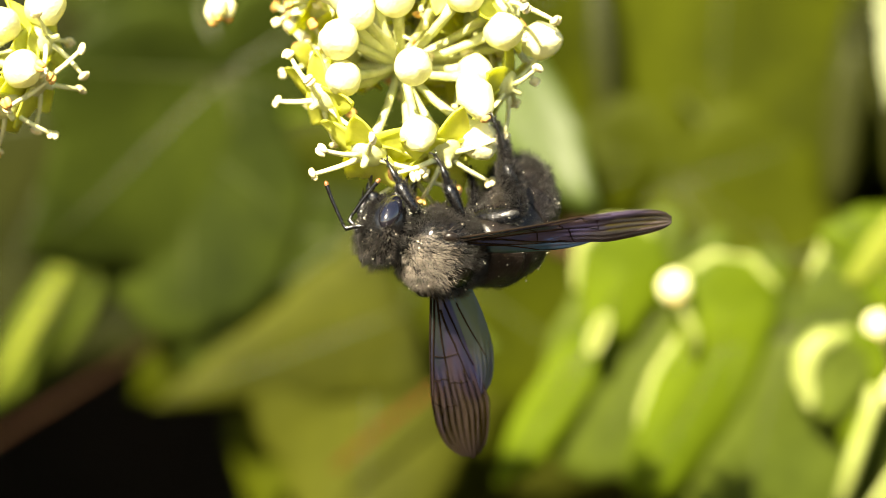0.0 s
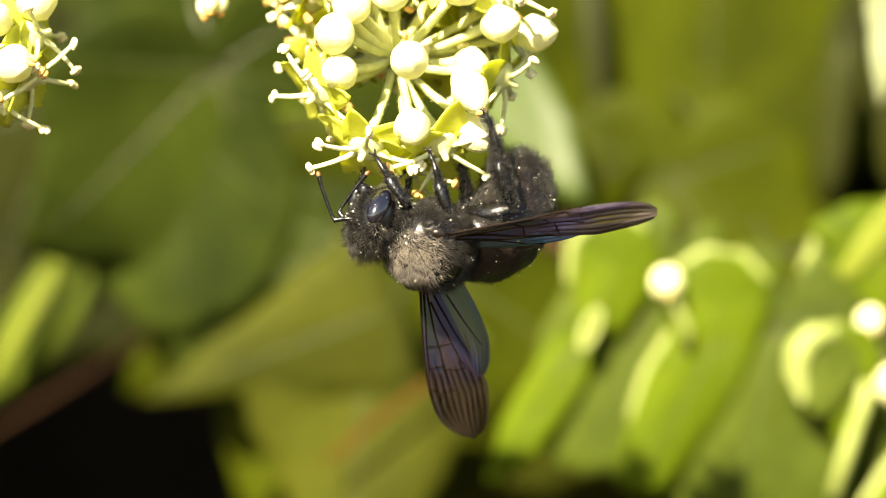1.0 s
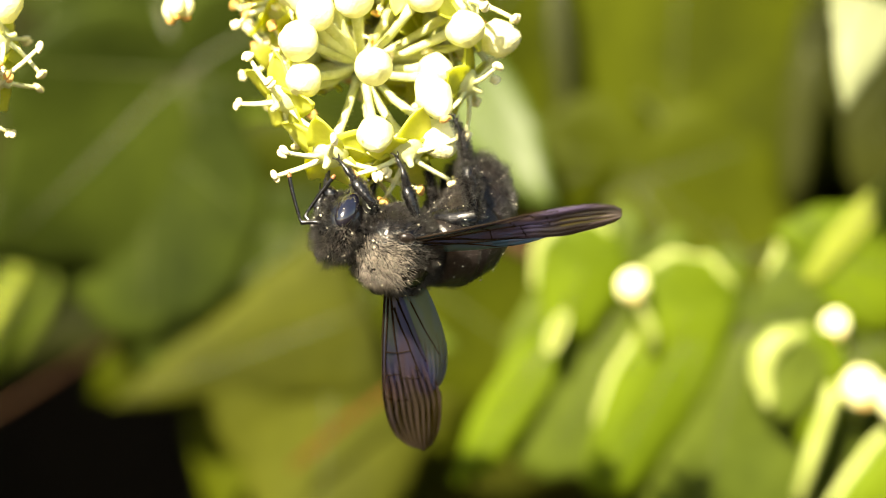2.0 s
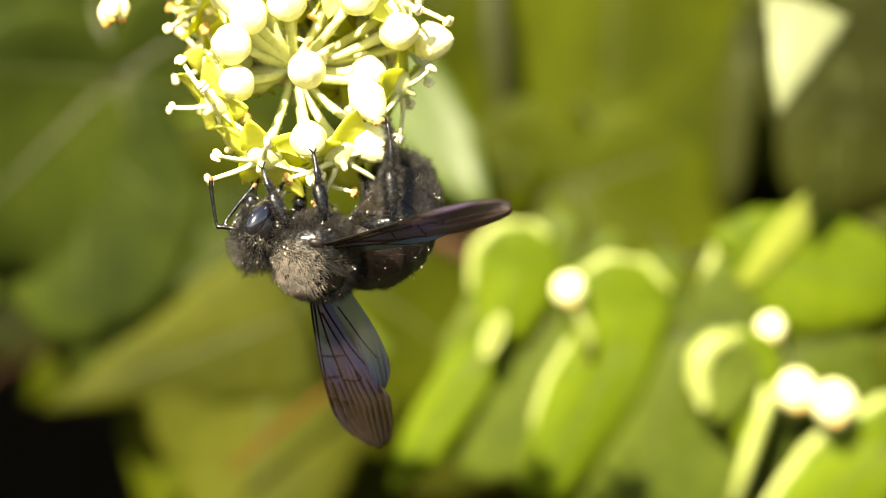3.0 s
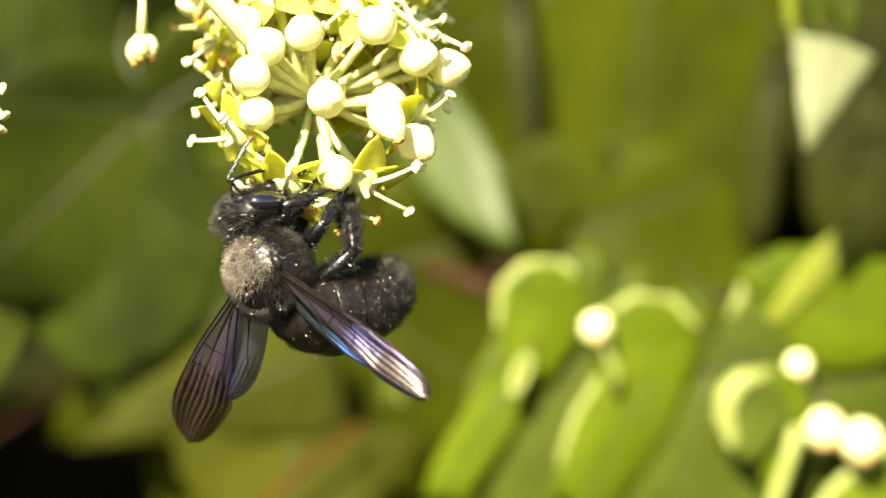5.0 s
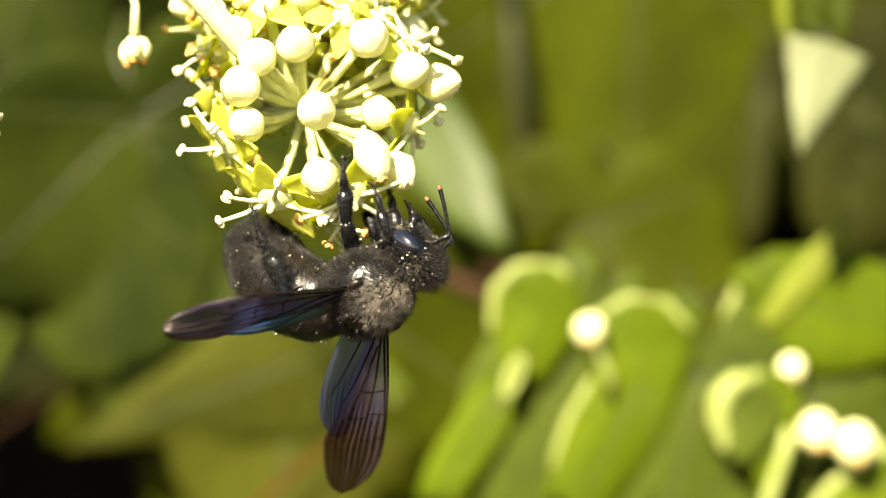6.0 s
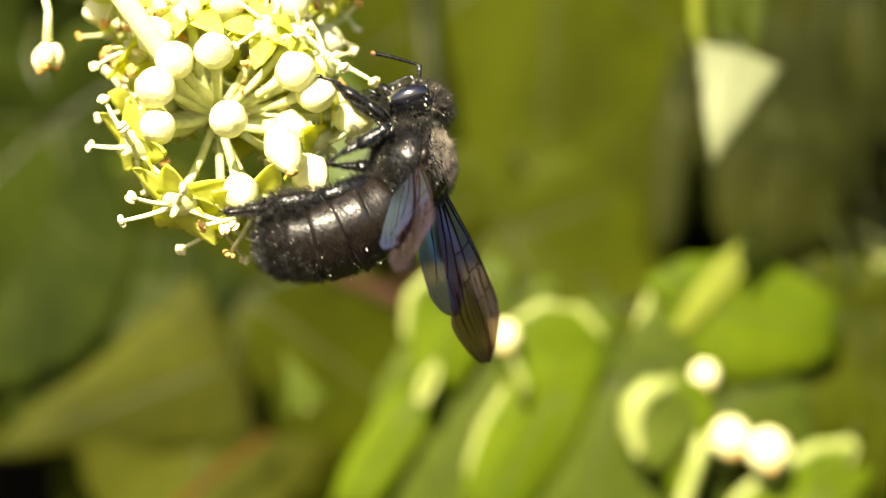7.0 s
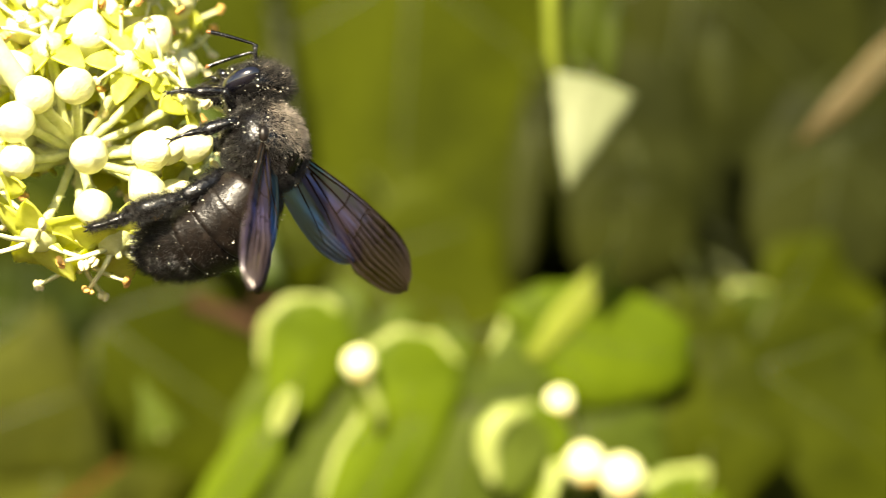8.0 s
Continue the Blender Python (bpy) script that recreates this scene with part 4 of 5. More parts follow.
def legs():
    rnd = random.Random(34)
    for key, (hip, l1, l2) in LEGS.items():
        hind = key[1] == "H"
        fat = {"F": 0.85, "M": 0.95, "H": 1.2}[key[1]]
        g = tube([(-0.5, 0, 0), (0.2, 0, 0), (1.2, 0, 0), (l1 * 0.6, 0, 0.1), (l1, 0, 0), (l1 + 0.25, 0, 0)], [0.45 * fat, 0.75 * fat, 0.95 * fat, 0.82 * fat, 0.62 * fat, 0.3], 12, 0.85)
        thigh = part("leg", joined(g, pelt(rnd, g, 900 if hind else 380, 0.7 if hind else 0.45, 0.018, (0.7, 0, 0))), CUTICLE, BEE)
        # pollen grains, also used as bright glints on the leg hair
        part("pollen", grains(rnd, g, 60, 0.06), POLLEN_GLINT, thigh)
        tib = l2 * 0.50
        shin = tube([(-0.2, 0, 0), (0.1, 0, 0), (tib * 0.3, 0, 0), (tib * 0.75, 0, 0), (tib, 0, 0), (tib + 0.15, 0, 0)], [0.3, 0.5 * fat, 0.66 * fat, 0.86 * fat, 0.74 * fat, 0.3], 12, 0.8)
        pts, rad = [], []
        for j in range(10):
            t = j / 9
            pts.append((tib + (l2 - tib) * t * 0.97, 0, 0.35 * math.sin(t * 3.0)))
            rad.append((0.5 if t < 0.45 else 0.30) * fat * (1 - 0.25 * t) * (1.0 if j % 2 else 0.9))
        foot = tube(pts, rad, 9, 0.75)
        claws = joined(*(tube([(l2 * 0.985, 0, 0), (l2 + 0.2, 0.22 * s, 0.12), (l2 + 0.45, 0.34 * s, -0.12), (l2 + 0.4, 0.38 * s, -0.4)], [0.1, 0.1, 0.07, 0.02], 6) for s in (-1, 1)))
        hair = joined(pelt(rnd, shin, 2000 if hind else 420, 0.95 if hind else 0.45, 0.018, (0.55, 0, 0)), pelt(rnd, foot, 1300 if hind else 300, 0.7 if hind else 0.35, 0.018, (0.6, 0, 0)))
        low = part("shank", joined(shin, foot, claws), CUTICLE, thigh)
        part_hair = part("shank_fur", hair, FUR_LEG, thigh)
        part_hair.parent = thigh
        PART["leg" + key], PART["shank" + key], PART["hair" + key] = thigh, low, part_hair


FOLDS = 0.115


def pleat_bend(u, v):
    """How far the pleats wander off their straight course."""
    return 1.5 * math.sin(6.5 * u + 3.0 * v) + 1.2 * noise.noise(Vector((u * 6, v * 5, 2)))


def wing_point(u, v, long, wide, hind):
    """A point on the membrane: u along it, v from the leading edge back, with pleats that fan out to the tip."""
    x = long * u
    tip = math.sqrt(max(0.0, 1 - max(0.0, (u - 0.60) / 0.40) ** 2.2))
    if hind:
        chord = wide * (0.62 + 0.38 * math.sin(min(1.0, u * 1.5 + 0.1) * 1.57)) * tip
        lead = 0.09 * math.sin(u * 2.6) * wide - 0.30 * wide * (1 - tip)
    else:
        chord = wide * (0.24 + 0.76 * min(1.0, u / 0.70) ** 0.9) * tip
        lead = 0.10 * math.sin(u * 2.8) * wide - 0.10 * wide * u ** 3 - 0.52 * wide * (1 - tip)
    y = lead - chord * v + 0.15 * x * (0.4 if hind else 1.0)
    open_out = max(0.0, min(1.0, (u - 0.42) / 0.25))
    bend = pleat_bend(u, v)
    fold = (0.12 if hind else 0.30) * math.sin(2 * math.pi * (v - 0.16) / FOLDS + bend) * open_out * tip
    broad = 0.30 * math.sin(v * 9 + 3.0 * u) * (0.2 + u) * tip
    bow = 0.7 * math.sin(v * 2.4) * (0.25 + 0.75 * u) - 0.9 * u * u
    return x, y, fold + broad + bow


def membrane(long, wide, hind=False):
    nu, nv = 48, 100
    vs = [wing_point(i / nu, j / nv, long, wide, hind) for i in range(nu + 1) for j in range(nv + 1)]
    fs = []
    for i in range(nu):
        for j in range(nv):
            a = i * (nv + 1) + j
            fs.append((a, a + 1, a + nv + 2, a + nv + 1))
    return vs, fs


def vein_line(track, long, wide, hind, r0, r1):
    pts = []
    for i in range(13):
        t = i / 12
        s = t * (len(track) - 1)
        k = min(int(s), len(track) - 2)
        u = track[k][0] + (track[k + 1][0] - track[k][0]) * (s - k)
        v = track[k][1] + (track[k + 1][1] - track[k][1]) * (s - k)
        pts.append(wing_point(u, v, long, wide, hind))
    return tube(pts, [r0 + (r1 - r0) * i / 12 for i in range(13)], 6)


FORE_VEINS = (((0, 0.02), (0.35, 0.01), (0.74, 0.01)), ((0, 0.2), (0.3, 0.10), (0.68, 0.03)), ((0, 0.35), (0.25, 0.36), (0.45, 0.40), (0.66, 0.42)),
              ((0.10, 0.45), (0.3, 0.68), (0.52, 0.78)), ((0, 0.6), (0.2, 0.82), (0.46, 0.97)), ((0.34, 0.10), (0.37, 0.38)), ((0.48, 0.08), (0.50, 0.40)), ((0.60, 0.05), (0.66, 0.20), (0.66, 0.42)),
              ((0.37, 0.38), (0.36, 0.70)), ((0.52, 0.41), (0.53, 0.78)), ((0.66, 0.20), (0.80, 0.10)))
HIND_VEINS = (((0, 0.03), (0.4, 0.02), (0.7, 0.02)), ((0, 0.2), (0.4, 0.25), (0.8, 0.3)), ((0.1, 0.4), (0.4, 0.6), (0.65, 0.8)))


def wings():
    for side, s in (("R", -1), ("L", 1)):
        flip = Matrix.Scale(-1, 4, (0, 0, 1)) if s > 0 else Matrix.Identity(4)
        g = moved(membrane(WING_LONG, 6.2), flip)
        fore = part("wing", g, WING, BEE, "smoky brown forewing with violet sheen and folded tip")
        for tr in FORE_VEINS:
            part("wing_vein", moved(vein_line(tr, WING_LONG, 6.2, False, 0.13 if tr[0][0] < 0.2 else 0.08, 0.06), flip), VEIN, fore)
        # dark tubes in the pleat valleys stand in for the shade there
        for k in range(7):
            v = 0.16 + FOLDS * k
            start = 0.50 + 0.05 * math.sin(k * 2.3)
            tr = [(u, v - FOLDS * (0.25 + pleat_bend(u, v) / (2 * math.pi))) for u in (start, start + 0.08, start + 0.16, 0.75, 0.82, 0.90 - 0.015 * k)]
            part("wing_fold", moved(vein_line(tr, WING_LONG, 6.2, False, 0.09, 0.04), flip), VEIN, fore)
        place = Matrix.Translation((0.6, -1.0, -0.15)) @ Matrix.Rotation(radians(-3), 4, "Z") @ Matrix.Rotation(radians(1), 4, "X")
        hg = moved(moved(membrane(13.4, 4.5, True), place), flip)
        hind = part("hindwing", hg, HINDWING, fore, "hindwing with a strong blue sheen")
        for tr in HIND_VEINS:
            g2 = moved(moved(vein_line(tr, 13.4, 4.5, True, 0.09, 0.05), place), flip)
            part("hindwing_vein", g2, VEIN, fore)
        PART["wing" + side] = fore


thorax()
head()
abdomen()
legs()
wings()

# ---- what moves ----
# the flower head sways: seconds, shift in mm, lean in degrees
SWAY = [(0, -0.06, -0.02, 0.3), (0.5, -0.05, 0.17, -0.1), (1, 0.33, 0.1, -0.2), (1.5, 0.2, -0.14, -0.5), (2.8, -0.1, -0.2, -0.95), (3, -0.21, -0.19, -1.05), (3.5, -0.47, 0.04, -1.2), (4, -0.86, 0.56, -2.28), (4.5, -0.92, 0.96, -2.7), (4.7, -0.94, 0.92, -2.65), (6, -1.3, -0.25, -1.68), (6.5, -1.06, 0.03, 1.93), (7, -1.37, -0.26, 3.4), (7.5, -0.64, -0.49, 3.5), (8, -0.74, -1.24, 3.86)]


def stance(x, y, z, f, d):
    """The bee's pose: place in mm, the way it heads, the way its back faces."""
    f = Vector(f).normalized()
    d = Vector(d)
    d = (d - f * d.dot(f)).normalized()
    m = Matrix((f, d.cross(f), d)).transposed().to_4x4()
    m.translation = Vector((x, y, z)) * MM
    return m


BEE_ROWS = [
    (0, stance(-0.27, -0.99, -0.22, (-0.93, -0.32, 0.20), (0.10, -0.72, -0.68))),
    (0.5, stance(-0.39, -1.02, -0.19, (-0.93, -0.29, 0.21), (0.07, -0.72, -0.70))),
    (1, stance(-0.50, -1.04, -0.16, (-0.94, -0.26, 0.22), (0.03, -0.70, -0.71))),
    (1.5, stance(-0.49, -1.01, -0.21, (-0.92, -0.32, 0.23), (0.07, -0.71, -0.71))),
    (2.8, stance(-1.59, -1.02, -0.20, (-0.96, -0.20, 0.20), (-0.01, -0.69, -0.72))),
    (3, stance(-2.11, -1.02, -0.42, (-0.98, -0.08, 0.20), (-0.09, -0.70, -0.71))),
    (3.5, stance(-3.66, -1.03, -1.57, (-0.96, 0.27, 0.08), (-0.25, -0.67, -0.70))),
    (3.8, stance(-6.92, -1.00, -1.97, (-0.84, 0.55, 0.03), (-0.37, -0.53, -0.76))),
    (4, stance(-6.80, -1.01, -1.72, (-0.81, 0.59, 0.05), (-0.42, -0.51, -0.75))),
    (4.2, stance(-7.09, -1.03, -1.17, (-0.84, 0.53, 0.07), (-0.39, -0.52, -0.76))),
    (4.5, stance(-10.23, -1.05, 1.65, (-0.86, 0.10, 0.50), (-0.47, -0.54, -0.70))),
    (4.7, stance(-10.91, -1.08, 1.76, (-0.77, 0.14, 0.62), (-0.57, -0.58, -0.58))),
    (5.25, stance(-6.50, -1.50, 1.60, (0.00, -0.25, 0.97), (-0.45, -0.85, -0.25))),
    (5.8, stance(-0.99, -1.07, 1.33, (0.68, -0.55, 0.49), (-0.24, -0.80, -0.54))),
    (6, stance(0.86, -1.02, -0.05, (0.85, -0.28, 0.45), (0.16, -0.68, -0.72))),
    (6.2, stance(3.90, -1.00, -0.25, (0.81, 0.15, 0.57), (0.58, -0.38, -0.72))),
    (6.4, stance(7.60, -0.98, 2.29, (0.52, 0.31, 0.80), (0.82, -0.45, -0.37))),
    (6.5, stance(8.15, -0.94, 2.04, (0.73, 0.32, 0.61), (0.69, -0.36, -0.63))),
    (6.6, stance(9.79, -0.94, 5.99, (0.55, 0.23, 0.80), (0.84, -0.12, -0.54))),
    (6.8, stance(11.57, -0.90, 9.06, (0.03, 0.18, 0.98), (0.87, -0.48, 0.06))),
    (7, stance(13.71, -1.03, 13.01, (0.29, 0.15, 0.95), (0.91, -0.36, -0.22))),
    (7.5, stance(13.54, -1.03, 16.40, (0.12, 0.07, 0.99), (0.87, -0.49, -0.07))),
    (8, stance(13.39, -1.05, 17.50, (0.04, 0.09, 0.99), (0.83, -0.56, 0.02))),
]
# seconds; right wing: sweep from straight back, lift, twist; left wing alike
WING_ROWS = [
    (0, 33, 12, -21, 59, 14, -13),
    (0.5, 34, 11, -21, 58, 12, -13),
    (1, 35, 9, -20, 56, 10, -13),
    (1.5, 38, 12, -20, 59, 11, -13),
    (2.8, 43, 12, -22, 58, 14, -3),
    (3, 42, 12, -25, 59, 9, -5),
    (3.5, 30, 16, -29, 63, 2, -18),
    (3.8, 34, 17, -22, 43, 2, -1),
    (4, 32, 16, -15, 46, 3, -2),
    (4.2, 35, 20, -27, 44, 6, -4),
    (4.5, 44, 21, -6, 57, 6, -37),
    (4.7, 33, 8, -30, 66, -2, -28),
    (5.25, 45, 5, -8, 45, 5, -31),
    (5.8, 51, 5, -7, 44, 23, -31),
    (6, 45, 14, -13, 49, 24, -5),
    (6.2, 35, 3, -15, 54, 10, 23),
    (6.4, 30, -4, -14, 44, 5, 5),
    (6.5, 36, 8, -23, 46, 12, 17),
    (6.6, 54, 17, -18, 45, 6, -56),
    (6.8, 72, 5, -24, 22, 6, -15),
    (7, 45, 19, -26, 48, 21, -38),
    (7.5, 56, 18, -39, 47, 24, -33),
    (8, 55, 12, -36, 38, 20, 1),
]
# seconds; dip of the abdomen at its root, curl under the body and to the side; nod and roll of the head
BEND_ROWS = [
    (0, 26, 85, 16, 7, -9),
    (0.5, 26, 85, 16, 7, -9),
    (1, 26, 85, 16, 6, -9),
    (1.5, 26, 85, 16, 6, -9),
    (2.8, 33, 86, 10, 5, -9),
    (3, 35, 85, 11, 8, -9),
    (3.5, 38, 72, 14, 20, -6),
    (3.8, 41, 59, 11, 38, -3),
    (4, 39, 62, 10, 38, -1),
    (4.2, 41, 59, 12, 38, -0),
    (4.5, 48, 59, 14, 6, 1),
    (4.7, 51, 61, 13, 1, 1),
    (5.25, 45, 70, 0, 8, 0),
    (5.8, 24, 74, -20, 12, 5),
    (6, 32, 62, -20, 11, 7),
    (6.2, 41, 46, -17, 14, 3),
    (6.4, 47, 40, -10, 33, -1),
    (6.5, 46, 39, -10, 34, -3),
    (6.6, 47, 40, -10, 34, -2),
    (6.8, 33, 47, -14, 21, -1),
    (7, 33, 49, -13, 19, 0),
    (7.5, 33, 59, -11, 16, 3),
    (8, 33, 63, -13, 12, 2),
]
# where the feet hold on, in mm: seconds, x, y, z
FOOT_ROWS = {
    "RH": [(0, 4.7, -3.0, 12.8), (3, 4.7, -3.0, 12.7), (3.4, 4.3, -3.0, 10.5), (4.2, 3.4, -2.0, 11.2), (4.7, 2.6, -2.0, 12.1), (5.25, -4.7, 4.0, 10.3), (5.8, -8.2, 5.0, 11.6), (6, -9.3, 5.0, 9.4), (6.4, -8.6, 5.0, 9.1), (6.6, -4.1, 5.0, 10.4), (7, -3.5, 5.0, 8.4), (7.4, -2.9, 5.0, 9.4), (8, -3.1, 5.0, 9.0)],
    "RM": [(0, -0.8, -3.0, 9.1), (1.5, -0.5, -3.0, 8.9), (2.8, -1.9, -3.0, 9.0), (3.4, -3.3, -4.0, 10.7), (3.8, -4.1, -4.0, 10.3), (4.2, -3.8, -4.0, 10.7), (4.7, -4.5, -4.0, 11.3), (5.25, -2.4, 3.0, 10.2), (5.8, -1.0, 5.0, 12.8), (6, 0.3, 5.0, 11.1), (6.4, 3.3, 4.0, 11.9), (6.8, 4.1, 4.0, 11.1), (7, 5.5, 4.0, 13.5), (7.4, 5.0, 4.0, 17.7), (8, 4.9, 4.0, 18.1)],
    "RF": [(0, -5.5, -3.0, 8.6), (1.5, -6.1, -3.0, 8.7), (2.8, -7.1, -3.0, 8.3), (3.4, -7.6, -3.0, 7.6), (3.8, -10.1, -3.0, 8.2), (4.2, -8.9, -3.0, 8.0), (4.7, -8.1, -3.0, 9.1), (5.25, -0.2, 3.0, 10.2), (5.8, 2.4, 3.0, 11.0), (6, 2.6, 4.0, 11.1), (6.2, 6.3, 3.0, 10.6), (6.4, 6.2, 2.4, 11.5), (6.5, 5.1, 2.0, 10.4), (6.6, 6.7, 3.0, 18.7), (6.8, 5.8, 3.0, 17.5), (7, 4.9, 3.0, 21.9), (7.4, 4.9, 3.0, 20.4), (8, 4.8, 3.0, 23.1)],
    "LH": [(0, 2.6, 4.0, 8.0), (3, 2.4, 4.0, 8.2), (3.8, 0.6, 4.0, 10.1), (4.7, -1.6, 4.0, 11.8), (5.25, -5.7, -2.0, 10.6), (5.8, -7.0, -3.0, 12.1), (6, -10.2, -3.0, 8.0), (6.2, -10.0, -3.0, 6.9), (6.4, -9.7, -3.0, 8.8), (6.6, -5.4, -4.0, 10.5), (6.8, -4.3, -4.0, 10.6), (7, -5.2, -4.0, 8.2), (7.4, -4.6, -4.0, 9.0), (8, -5.1, -4.0, 8.8)],
    "LM": [(0, -2.2, 4.0, 8.0), (1.5, -1.8, 4.0, 7.8), (2.8, -2.9, 4.0, 7.9), (3.8, -3.6, 4.0, 9.6), (4.7, -5.0, 4.0, 11.2), (5.25, -2.9, -2.0, 10.6), (5.8, -3.1, -3.0, 11.8), (6, -1.3, -4.0, 12.8), (6.2, 3.4, -4.0, 12.5), (6.4, 2.6, -3.8, 11.7), (6.5, 2.1, -3.5, 11.9), (6.6, 3.9, -4.0, 12.0), (6.8, 4.3, -4.0, 10.6), (7, 5.6, -4.0, 13.3), (7.4, 4.7, -4.0, 17.5), (8, 4.2, -4.0, 17.8)],
    "LF": [(0, -3.3, 3.0, 7.3), (1.5, -2.9, 3.0, 6.9), (2.8, -4.3, 3.0, 7.0), (3.8, -7.8, 3.0, 7.9), (4.7, -8.9, 3.0, 9.5), (5.25, -0.2, -2.0, 11.7), (5.8, 2.1, -3.0, 14.6), (6, 1.4, -4.0, 10.2), (6.2, 4.7, -3.0, 9.7), (6.4, 3.6, -3.6, 14.4), (6.5, 3.0, -3.0, 13.8), (6.6, 5.5, -4.0, 18.7), (6.8, 4.8, -4.0, 16.3), (7, 4.4, -3.0, 21.7), (7.4, 4.3, -3.0, 19.9), (8, 3.9, -3.0, 22.4)],
}
# feelers: seconds; the way the root points, the way the whip points
FEELER_ROWS = {
    "R": [(0, -1, 0, -0.15, -0.66, 0, 0.75), (2.8, -1, 0, 0.05, -0.45, 0, 0.88), (3.5, -1, 0, 0.3, -0.36, -0.2, 0.93), (3.8, -0.6, 0, 0.7, 0.3, 0, 0.9), (4.2, -0.5, 0, 0.7, -0.1, 0, 0.95), (4.7, -0.6, 0, 0.4, 0.35, 0, 0.9), (5.25, -0.1, -0.4, 0.6, 0.2, 0.2, 0.9), (5.8, 0.5, 0.3, 0.4, 0.25, 0.3, 0.9), (6.2, 0.5, 0.3, 0.6, -0.1, 0.3, 0.9), (6.5, 0.9, 0, 0.4, 0.28, 0, 0.95), (6.6, 0.5, 0, 0.8, 0.1, 0, 0.95), (6.8, 0, 0, 0.9, -0.9, 0.2, 0.3), (7, -0.5, 0, 0.6, -1, 0.2, 0.1), (8, -0.3, 0.1, 0.5, -1, 0.2, -0.05)],
    "L": [(0, -0.5, 0.3, 0.7, -0.1, 0.2, 1), (2.8, -0.5, 0.3, 0.7, -0.2, 0.2, 1), (3.5, -0.5, 0.2, 0.6, 0.3, 0.3, 0.9), (4.2, -0.5, 0.2, 0.6, 0.2, 0.3, 0.9), (4.7, -0.2, 0.2, 0.6, 0.6, 0.2, 0.75), (5.25, 0.3, -0.3, 0.4, 0.7, -0.2, 0.6), (5.8, 0.6, -0.4, 0.1, 1, -0.1, 0), (6.0, 0.6, -0.2, 0.3, 0.1, -0.1, 0.9), (6.2, 0.5, 0, 0.5, -0.4, 0, 0.9), (6.4, 0.7, -0.1, 0.5, 0.2, -0.1, 0.9), (6.5, 0.85, -0.1, 0.5, 0.22, -0.1, 0.95), (6.6, 0.5, -0.2, 0.5, 0.3, -0.2, 0.9), (6.8, 0.1, -0.1, 0.9, -0.8, -0.1, 0.4), (7, 0, 0, 1, -1, 0, 0.2), (8, 0, -0.1, 1, -1, 0, 0.22)],
}


def between(rows, t):
    """Values of a table at t."""
    for a, b in zip(rows, rows[1:]):
        if t <= b[0]:
            k = max(0.0, (t - a[0]) / (b[0] - a[0]))
            return [p + (q - p) * k for p, q in zip(a[1:], b[1:])]
    return list(rows[-1][1:])


# buds that the bee pushes aside: where their heads are, in mm from the node, by time
BUD_ROWS = {
    "low": [(0, 1.9, -7.5), (1.5, 1.5, -7.5), (3, 1.4, -7.7), (3.5, 2.4, -7.9), (4, 2.7, -8.9), (4.5, 2.4, -8.6), (6, 1.5, -7.4), (6.5, 1.9, -7.0), (7, 2.9, -7.9), (7.5, 2.2, -6.2), (8, 2.1, -6.1)],
    "mid": [(0, 7.1, -3.4), (1.5, 6.9, -3.5), (3, 6.9, -3.5), (3.5, 6.9, -2.9), (4.5, 6.5, -3.0), (5.8, 7.4, -2.4), (6, 6.4, -5.0), (6.5, 5.5, -6.0), (7, 6.5, -3.2), (7.5, 6.4, -3.8), (8, 6.9, -3.8)],
    "aside": [(0, 7.7, -7.9), (2.8, 7.5, -7.9), (3, 7.4, -8.0), (3.5, 9.6, -6.0), (4, 9.7, -6.2), (4.5, 9.6, -5.7), (5.8, 10.0, -5.4), (6, 9.0, -6.9), (6.5, 9.1, -7.4), (7, 9.4, -5.6), (7.5, 11.0, -3.6), (8, 9.9, -4.5)],
    "top": [(0, 6.3, 6.1), (6, 6.5, 5.8), (6.5, 6.3, 5.6), (7, 7.4, 3.9), (7.5, 6.6, -0.5), (8, 7.1, -0.4)],
    "right": [(0, 10.0, 2.5), (6.5, 10.4, 2.8), (7, 9.5, 2.0), (7.5, 8.6, 0.2), (8, 8.6, 0.3)],
    "far": [(0, 13.7, 2.0), (6.5, 13.3, 1.6), (7, 13.3, 0.2), (7.5, 10.6, 0.7), (8, 11.0, 0.7)],
}
BUD_REST = {"low": (2.4, -9.0, -8.6), "mid": (6.5, -10.3, -3.0), "aside": (9.6, -7.0, -5.7), "top": (6.3, -8.5, 5.9), "right": (10.0, -7.0, 2.5), "far": (13.7, -2.5, 2.0)}


def wing_pose(side, sweep, lift, twist):
    s = -1 if side == "R" else 1
    a, e = radians(sweep), radians(lift)
    x = Vector((-math.cos(a) * math.cos(e), s * math.sin(a) * math.cos(e), math.sin(e)))
    n = Vector((0, 0, 1))
    n = (n - x * n.dot(x)).normalized()
    n = Matrix.Rotation(radians(twist) * s, 3, x) @ n
    z = n * (-s)
    m = Matrix((x, z.cross(x), z)).transposed().to_4x4()
    m.translation = Vector(WING_AT[side]) * MM
    return m


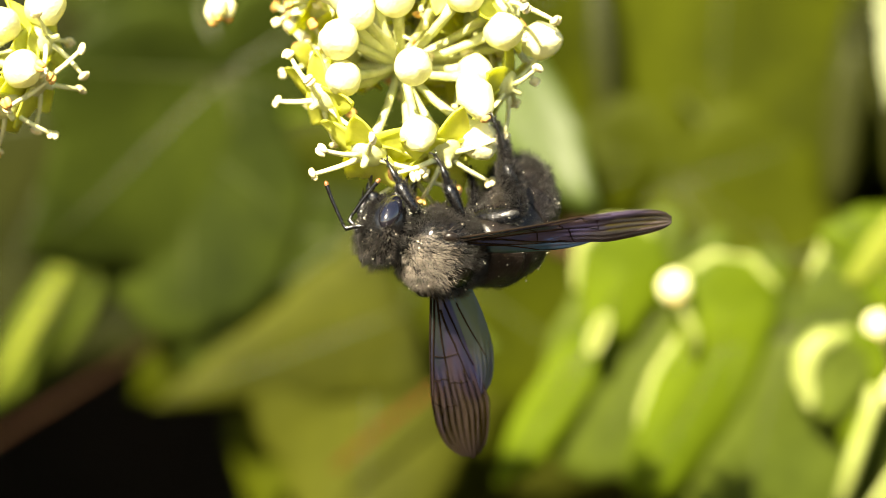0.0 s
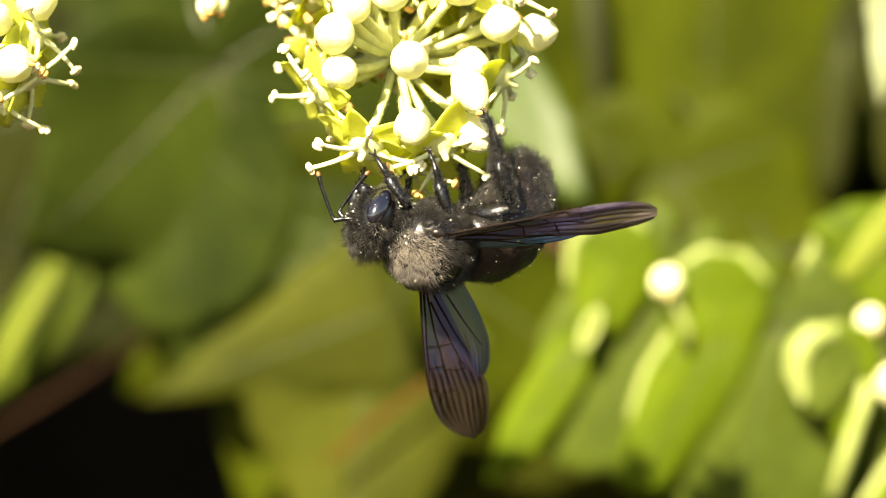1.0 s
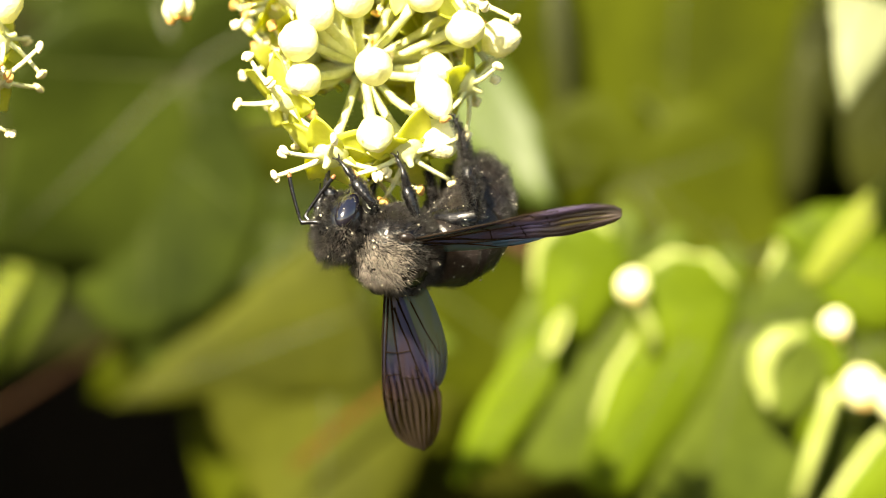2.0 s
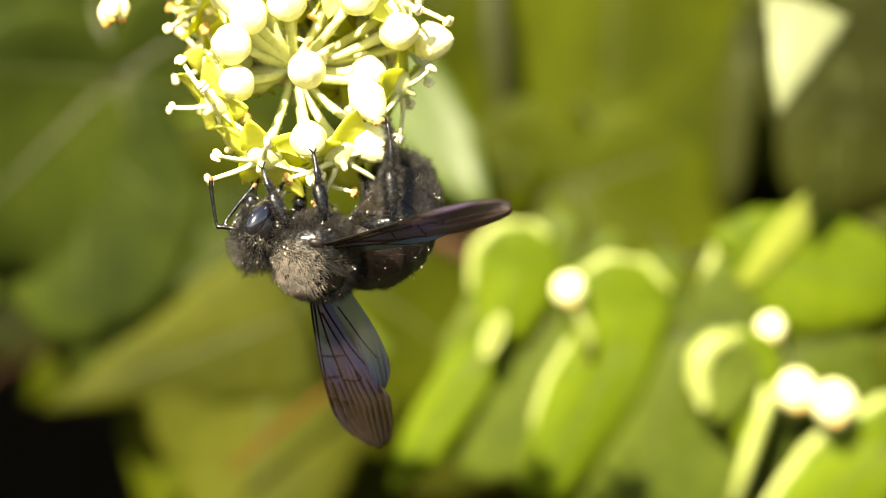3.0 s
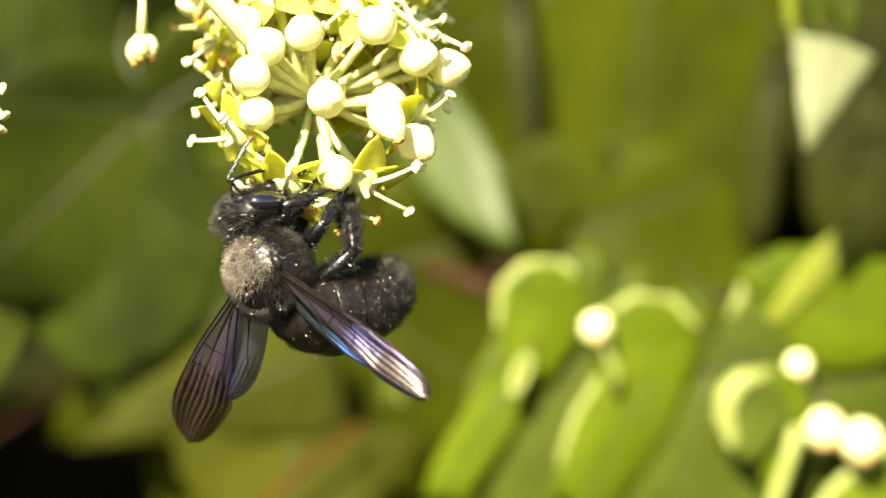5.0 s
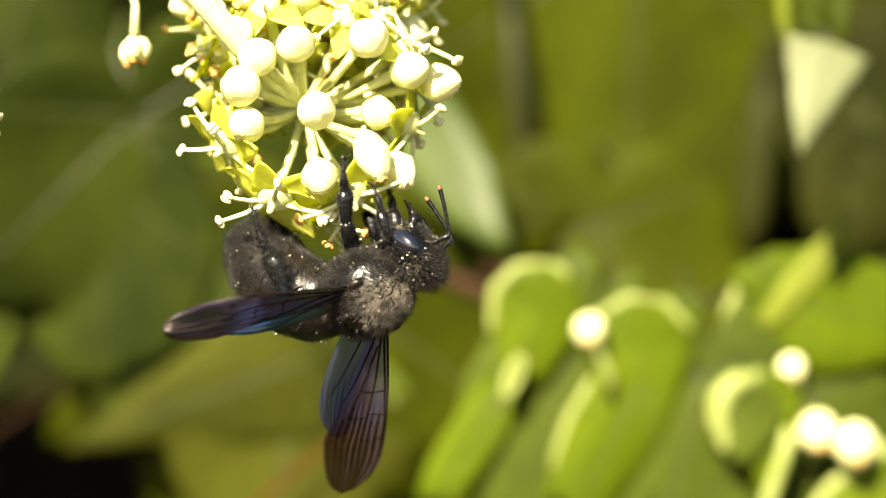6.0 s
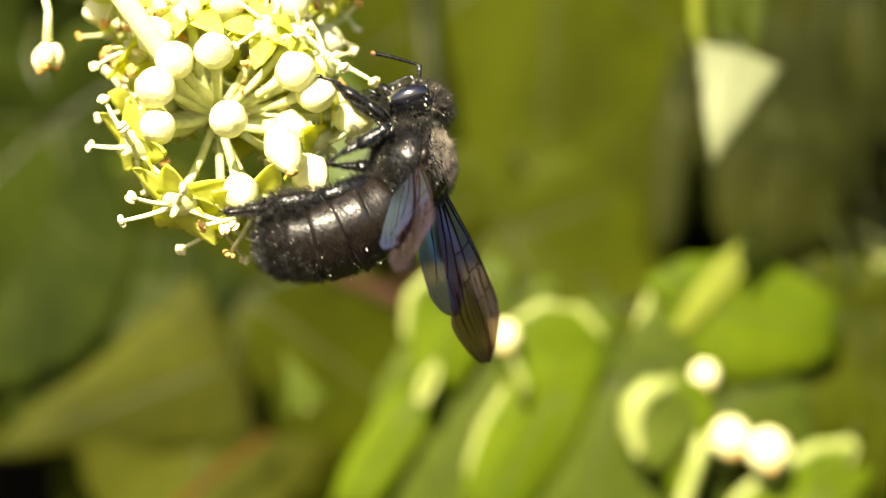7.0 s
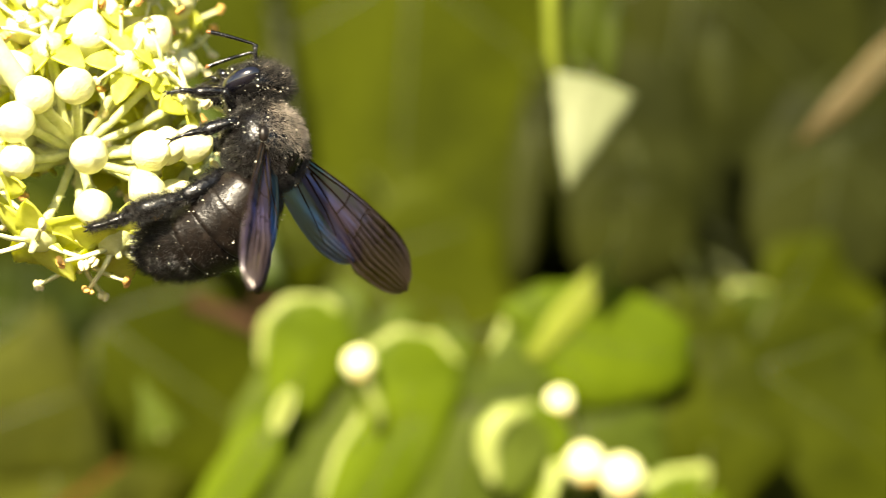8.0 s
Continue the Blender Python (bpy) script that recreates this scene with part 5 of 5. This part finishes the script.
def leg_poses(hip, l1, l2, foot, side, lead):
    """Thigh and shank of a leg whose foot is held at a place, all in the bee's space (mm)."""
    h, q = Vector(hip), Vector(foot)
    span = q - h
    dist = max(abs(l1 - l2) + 0.8, min(span.length, (l1 + l2) * 0.985))
    way = span.normalized()
    q = h + way * dist
    c = (l1 * l1 + dist * dist - l2 * l2) / (2 * l1 * dist)
    out = Vector((lead, side * 0.8, 0.15))
    out = (out - way * out.dot(way)).normalized()
    knee = h + way * (l1 * c) + out * (l1 * math.sqrt(max(0.0, 1 - c * c)))

    def bone(p, e):
        x = (e - p).normalized()
        y = out.cross(x)
        y = y.normalized() if y.length > 1e-4 else x.orthogonal().normalized()
        m = Matrix((x, y, x.cross(y))).transposed().to_4x4()
        m.translation = p * MM
        return m

    return bone(h, knee), bone(knee, q)


def motions():
    at = Vector(UMBEL_AT)
    walk(MAIN_UMBEL, [(t, pose((at.x + dx) * MM, at.y * MM, (at.z + dz) * MM, 0, lean, 0)) for t, dx, dz, lean in SWAY])
    for k, rows in BUD_ROWS.items():
        rest = Vector(BUD_REST[k]) * 1.02
        turned = []
        for t, x, z in rows:
            x, z = x * 1.02, z * 1.02
            y = -math.sqrt(max(0.5, rest.length_squared - x * x - z * z))
            turned.append((t, rest.rotation_difference(Vector((x, y, z))).to_matrix().to_4x4()))
        walk(STALK[k], turned)
    walk(BEE, BEE_ROWS)
    spots = dict(BEE_ROWS)
    times = [t for t, _ in BEE_ROWS]
    for side in "RL":
        k = 0 if side == "R" else 3
        walk(PART["wing" + side], [(r[0], wing_pose(side, *r[1 + k:4 + k])) for r in WING_ROWS])
    rings = [[] for _ in range(SEGMENTS)]
    heads = []
    for t, root, curl, side, nod, roll in BEND_ROWS:
        m = Matrix.Translation(Vector((-4.0, 0, -0.9)) * MM) @ pose(0, 0, 0, 0, -root, 0)
        for i in range(SEGMENTS):
            m = m @ pose(0, 0, 0, 0, -curl * SHARE[i], 0) @ pose(0, 0, 0, 0, 0, side / SEGMENTS)
            rings[i].append((t, m.copy()))
            m = m @ Matrix.Translation((-SEG_LONG * MM, 0, 0))
        heads.append((t, Matrix.Translation(Vector(HEAD_AT) * MM) @ pose(0, 0, 0, roll, nod, 0)))
    for i in range(SEGMENTS):
        walk(PART["ring%d" % i], rings[i])
    walk(PART["head"], heads)
    head_at = dict(heads)
    for key, (hip, l1, l2) in LEGS.items():
        upper, lower = [], []
        for t in times:
            foot = spots[t].inverted() @ (Vector(between(FOOT_ROWS[key], t)) * MM) / MM
            a, b = leg_poses(hip, l1, l2, foot, -1 if key[0] == "R" else 1, {"F": 0.6, "M": 0.1, "H": -0.6}[key[1]])
            upper.append((t, a))
            lower.append((t, a.inverted() @ b))
        walk(PART["leg" + key], upper)
        walk(PART["shank" + key], lower)
        walk(PART["hair" + key], lower)
    for side, s in (("R", -1), ("L", 1)):
        rows = []
        for t in times:
            v = between(FEELER_ROWS[side], t)
            back_turn = (spots[t] @ head_at[t]).to_3x3().inverted()
            x, z = back_turn @ Vector(v[:3]).normalized(), back_turn @ Vector(v[3:]).normalized()
            z = (z - x * z.dot(x)).normalized()
            m = Matrix((x, z.cross(x), z)).transposed().to_4x4()
            m.translation = Vector((3.5, 0.9 * s, 0.1)) * MM
            rows.append((t, m))
        walk(PART["antenna" + side], rows)


motions()
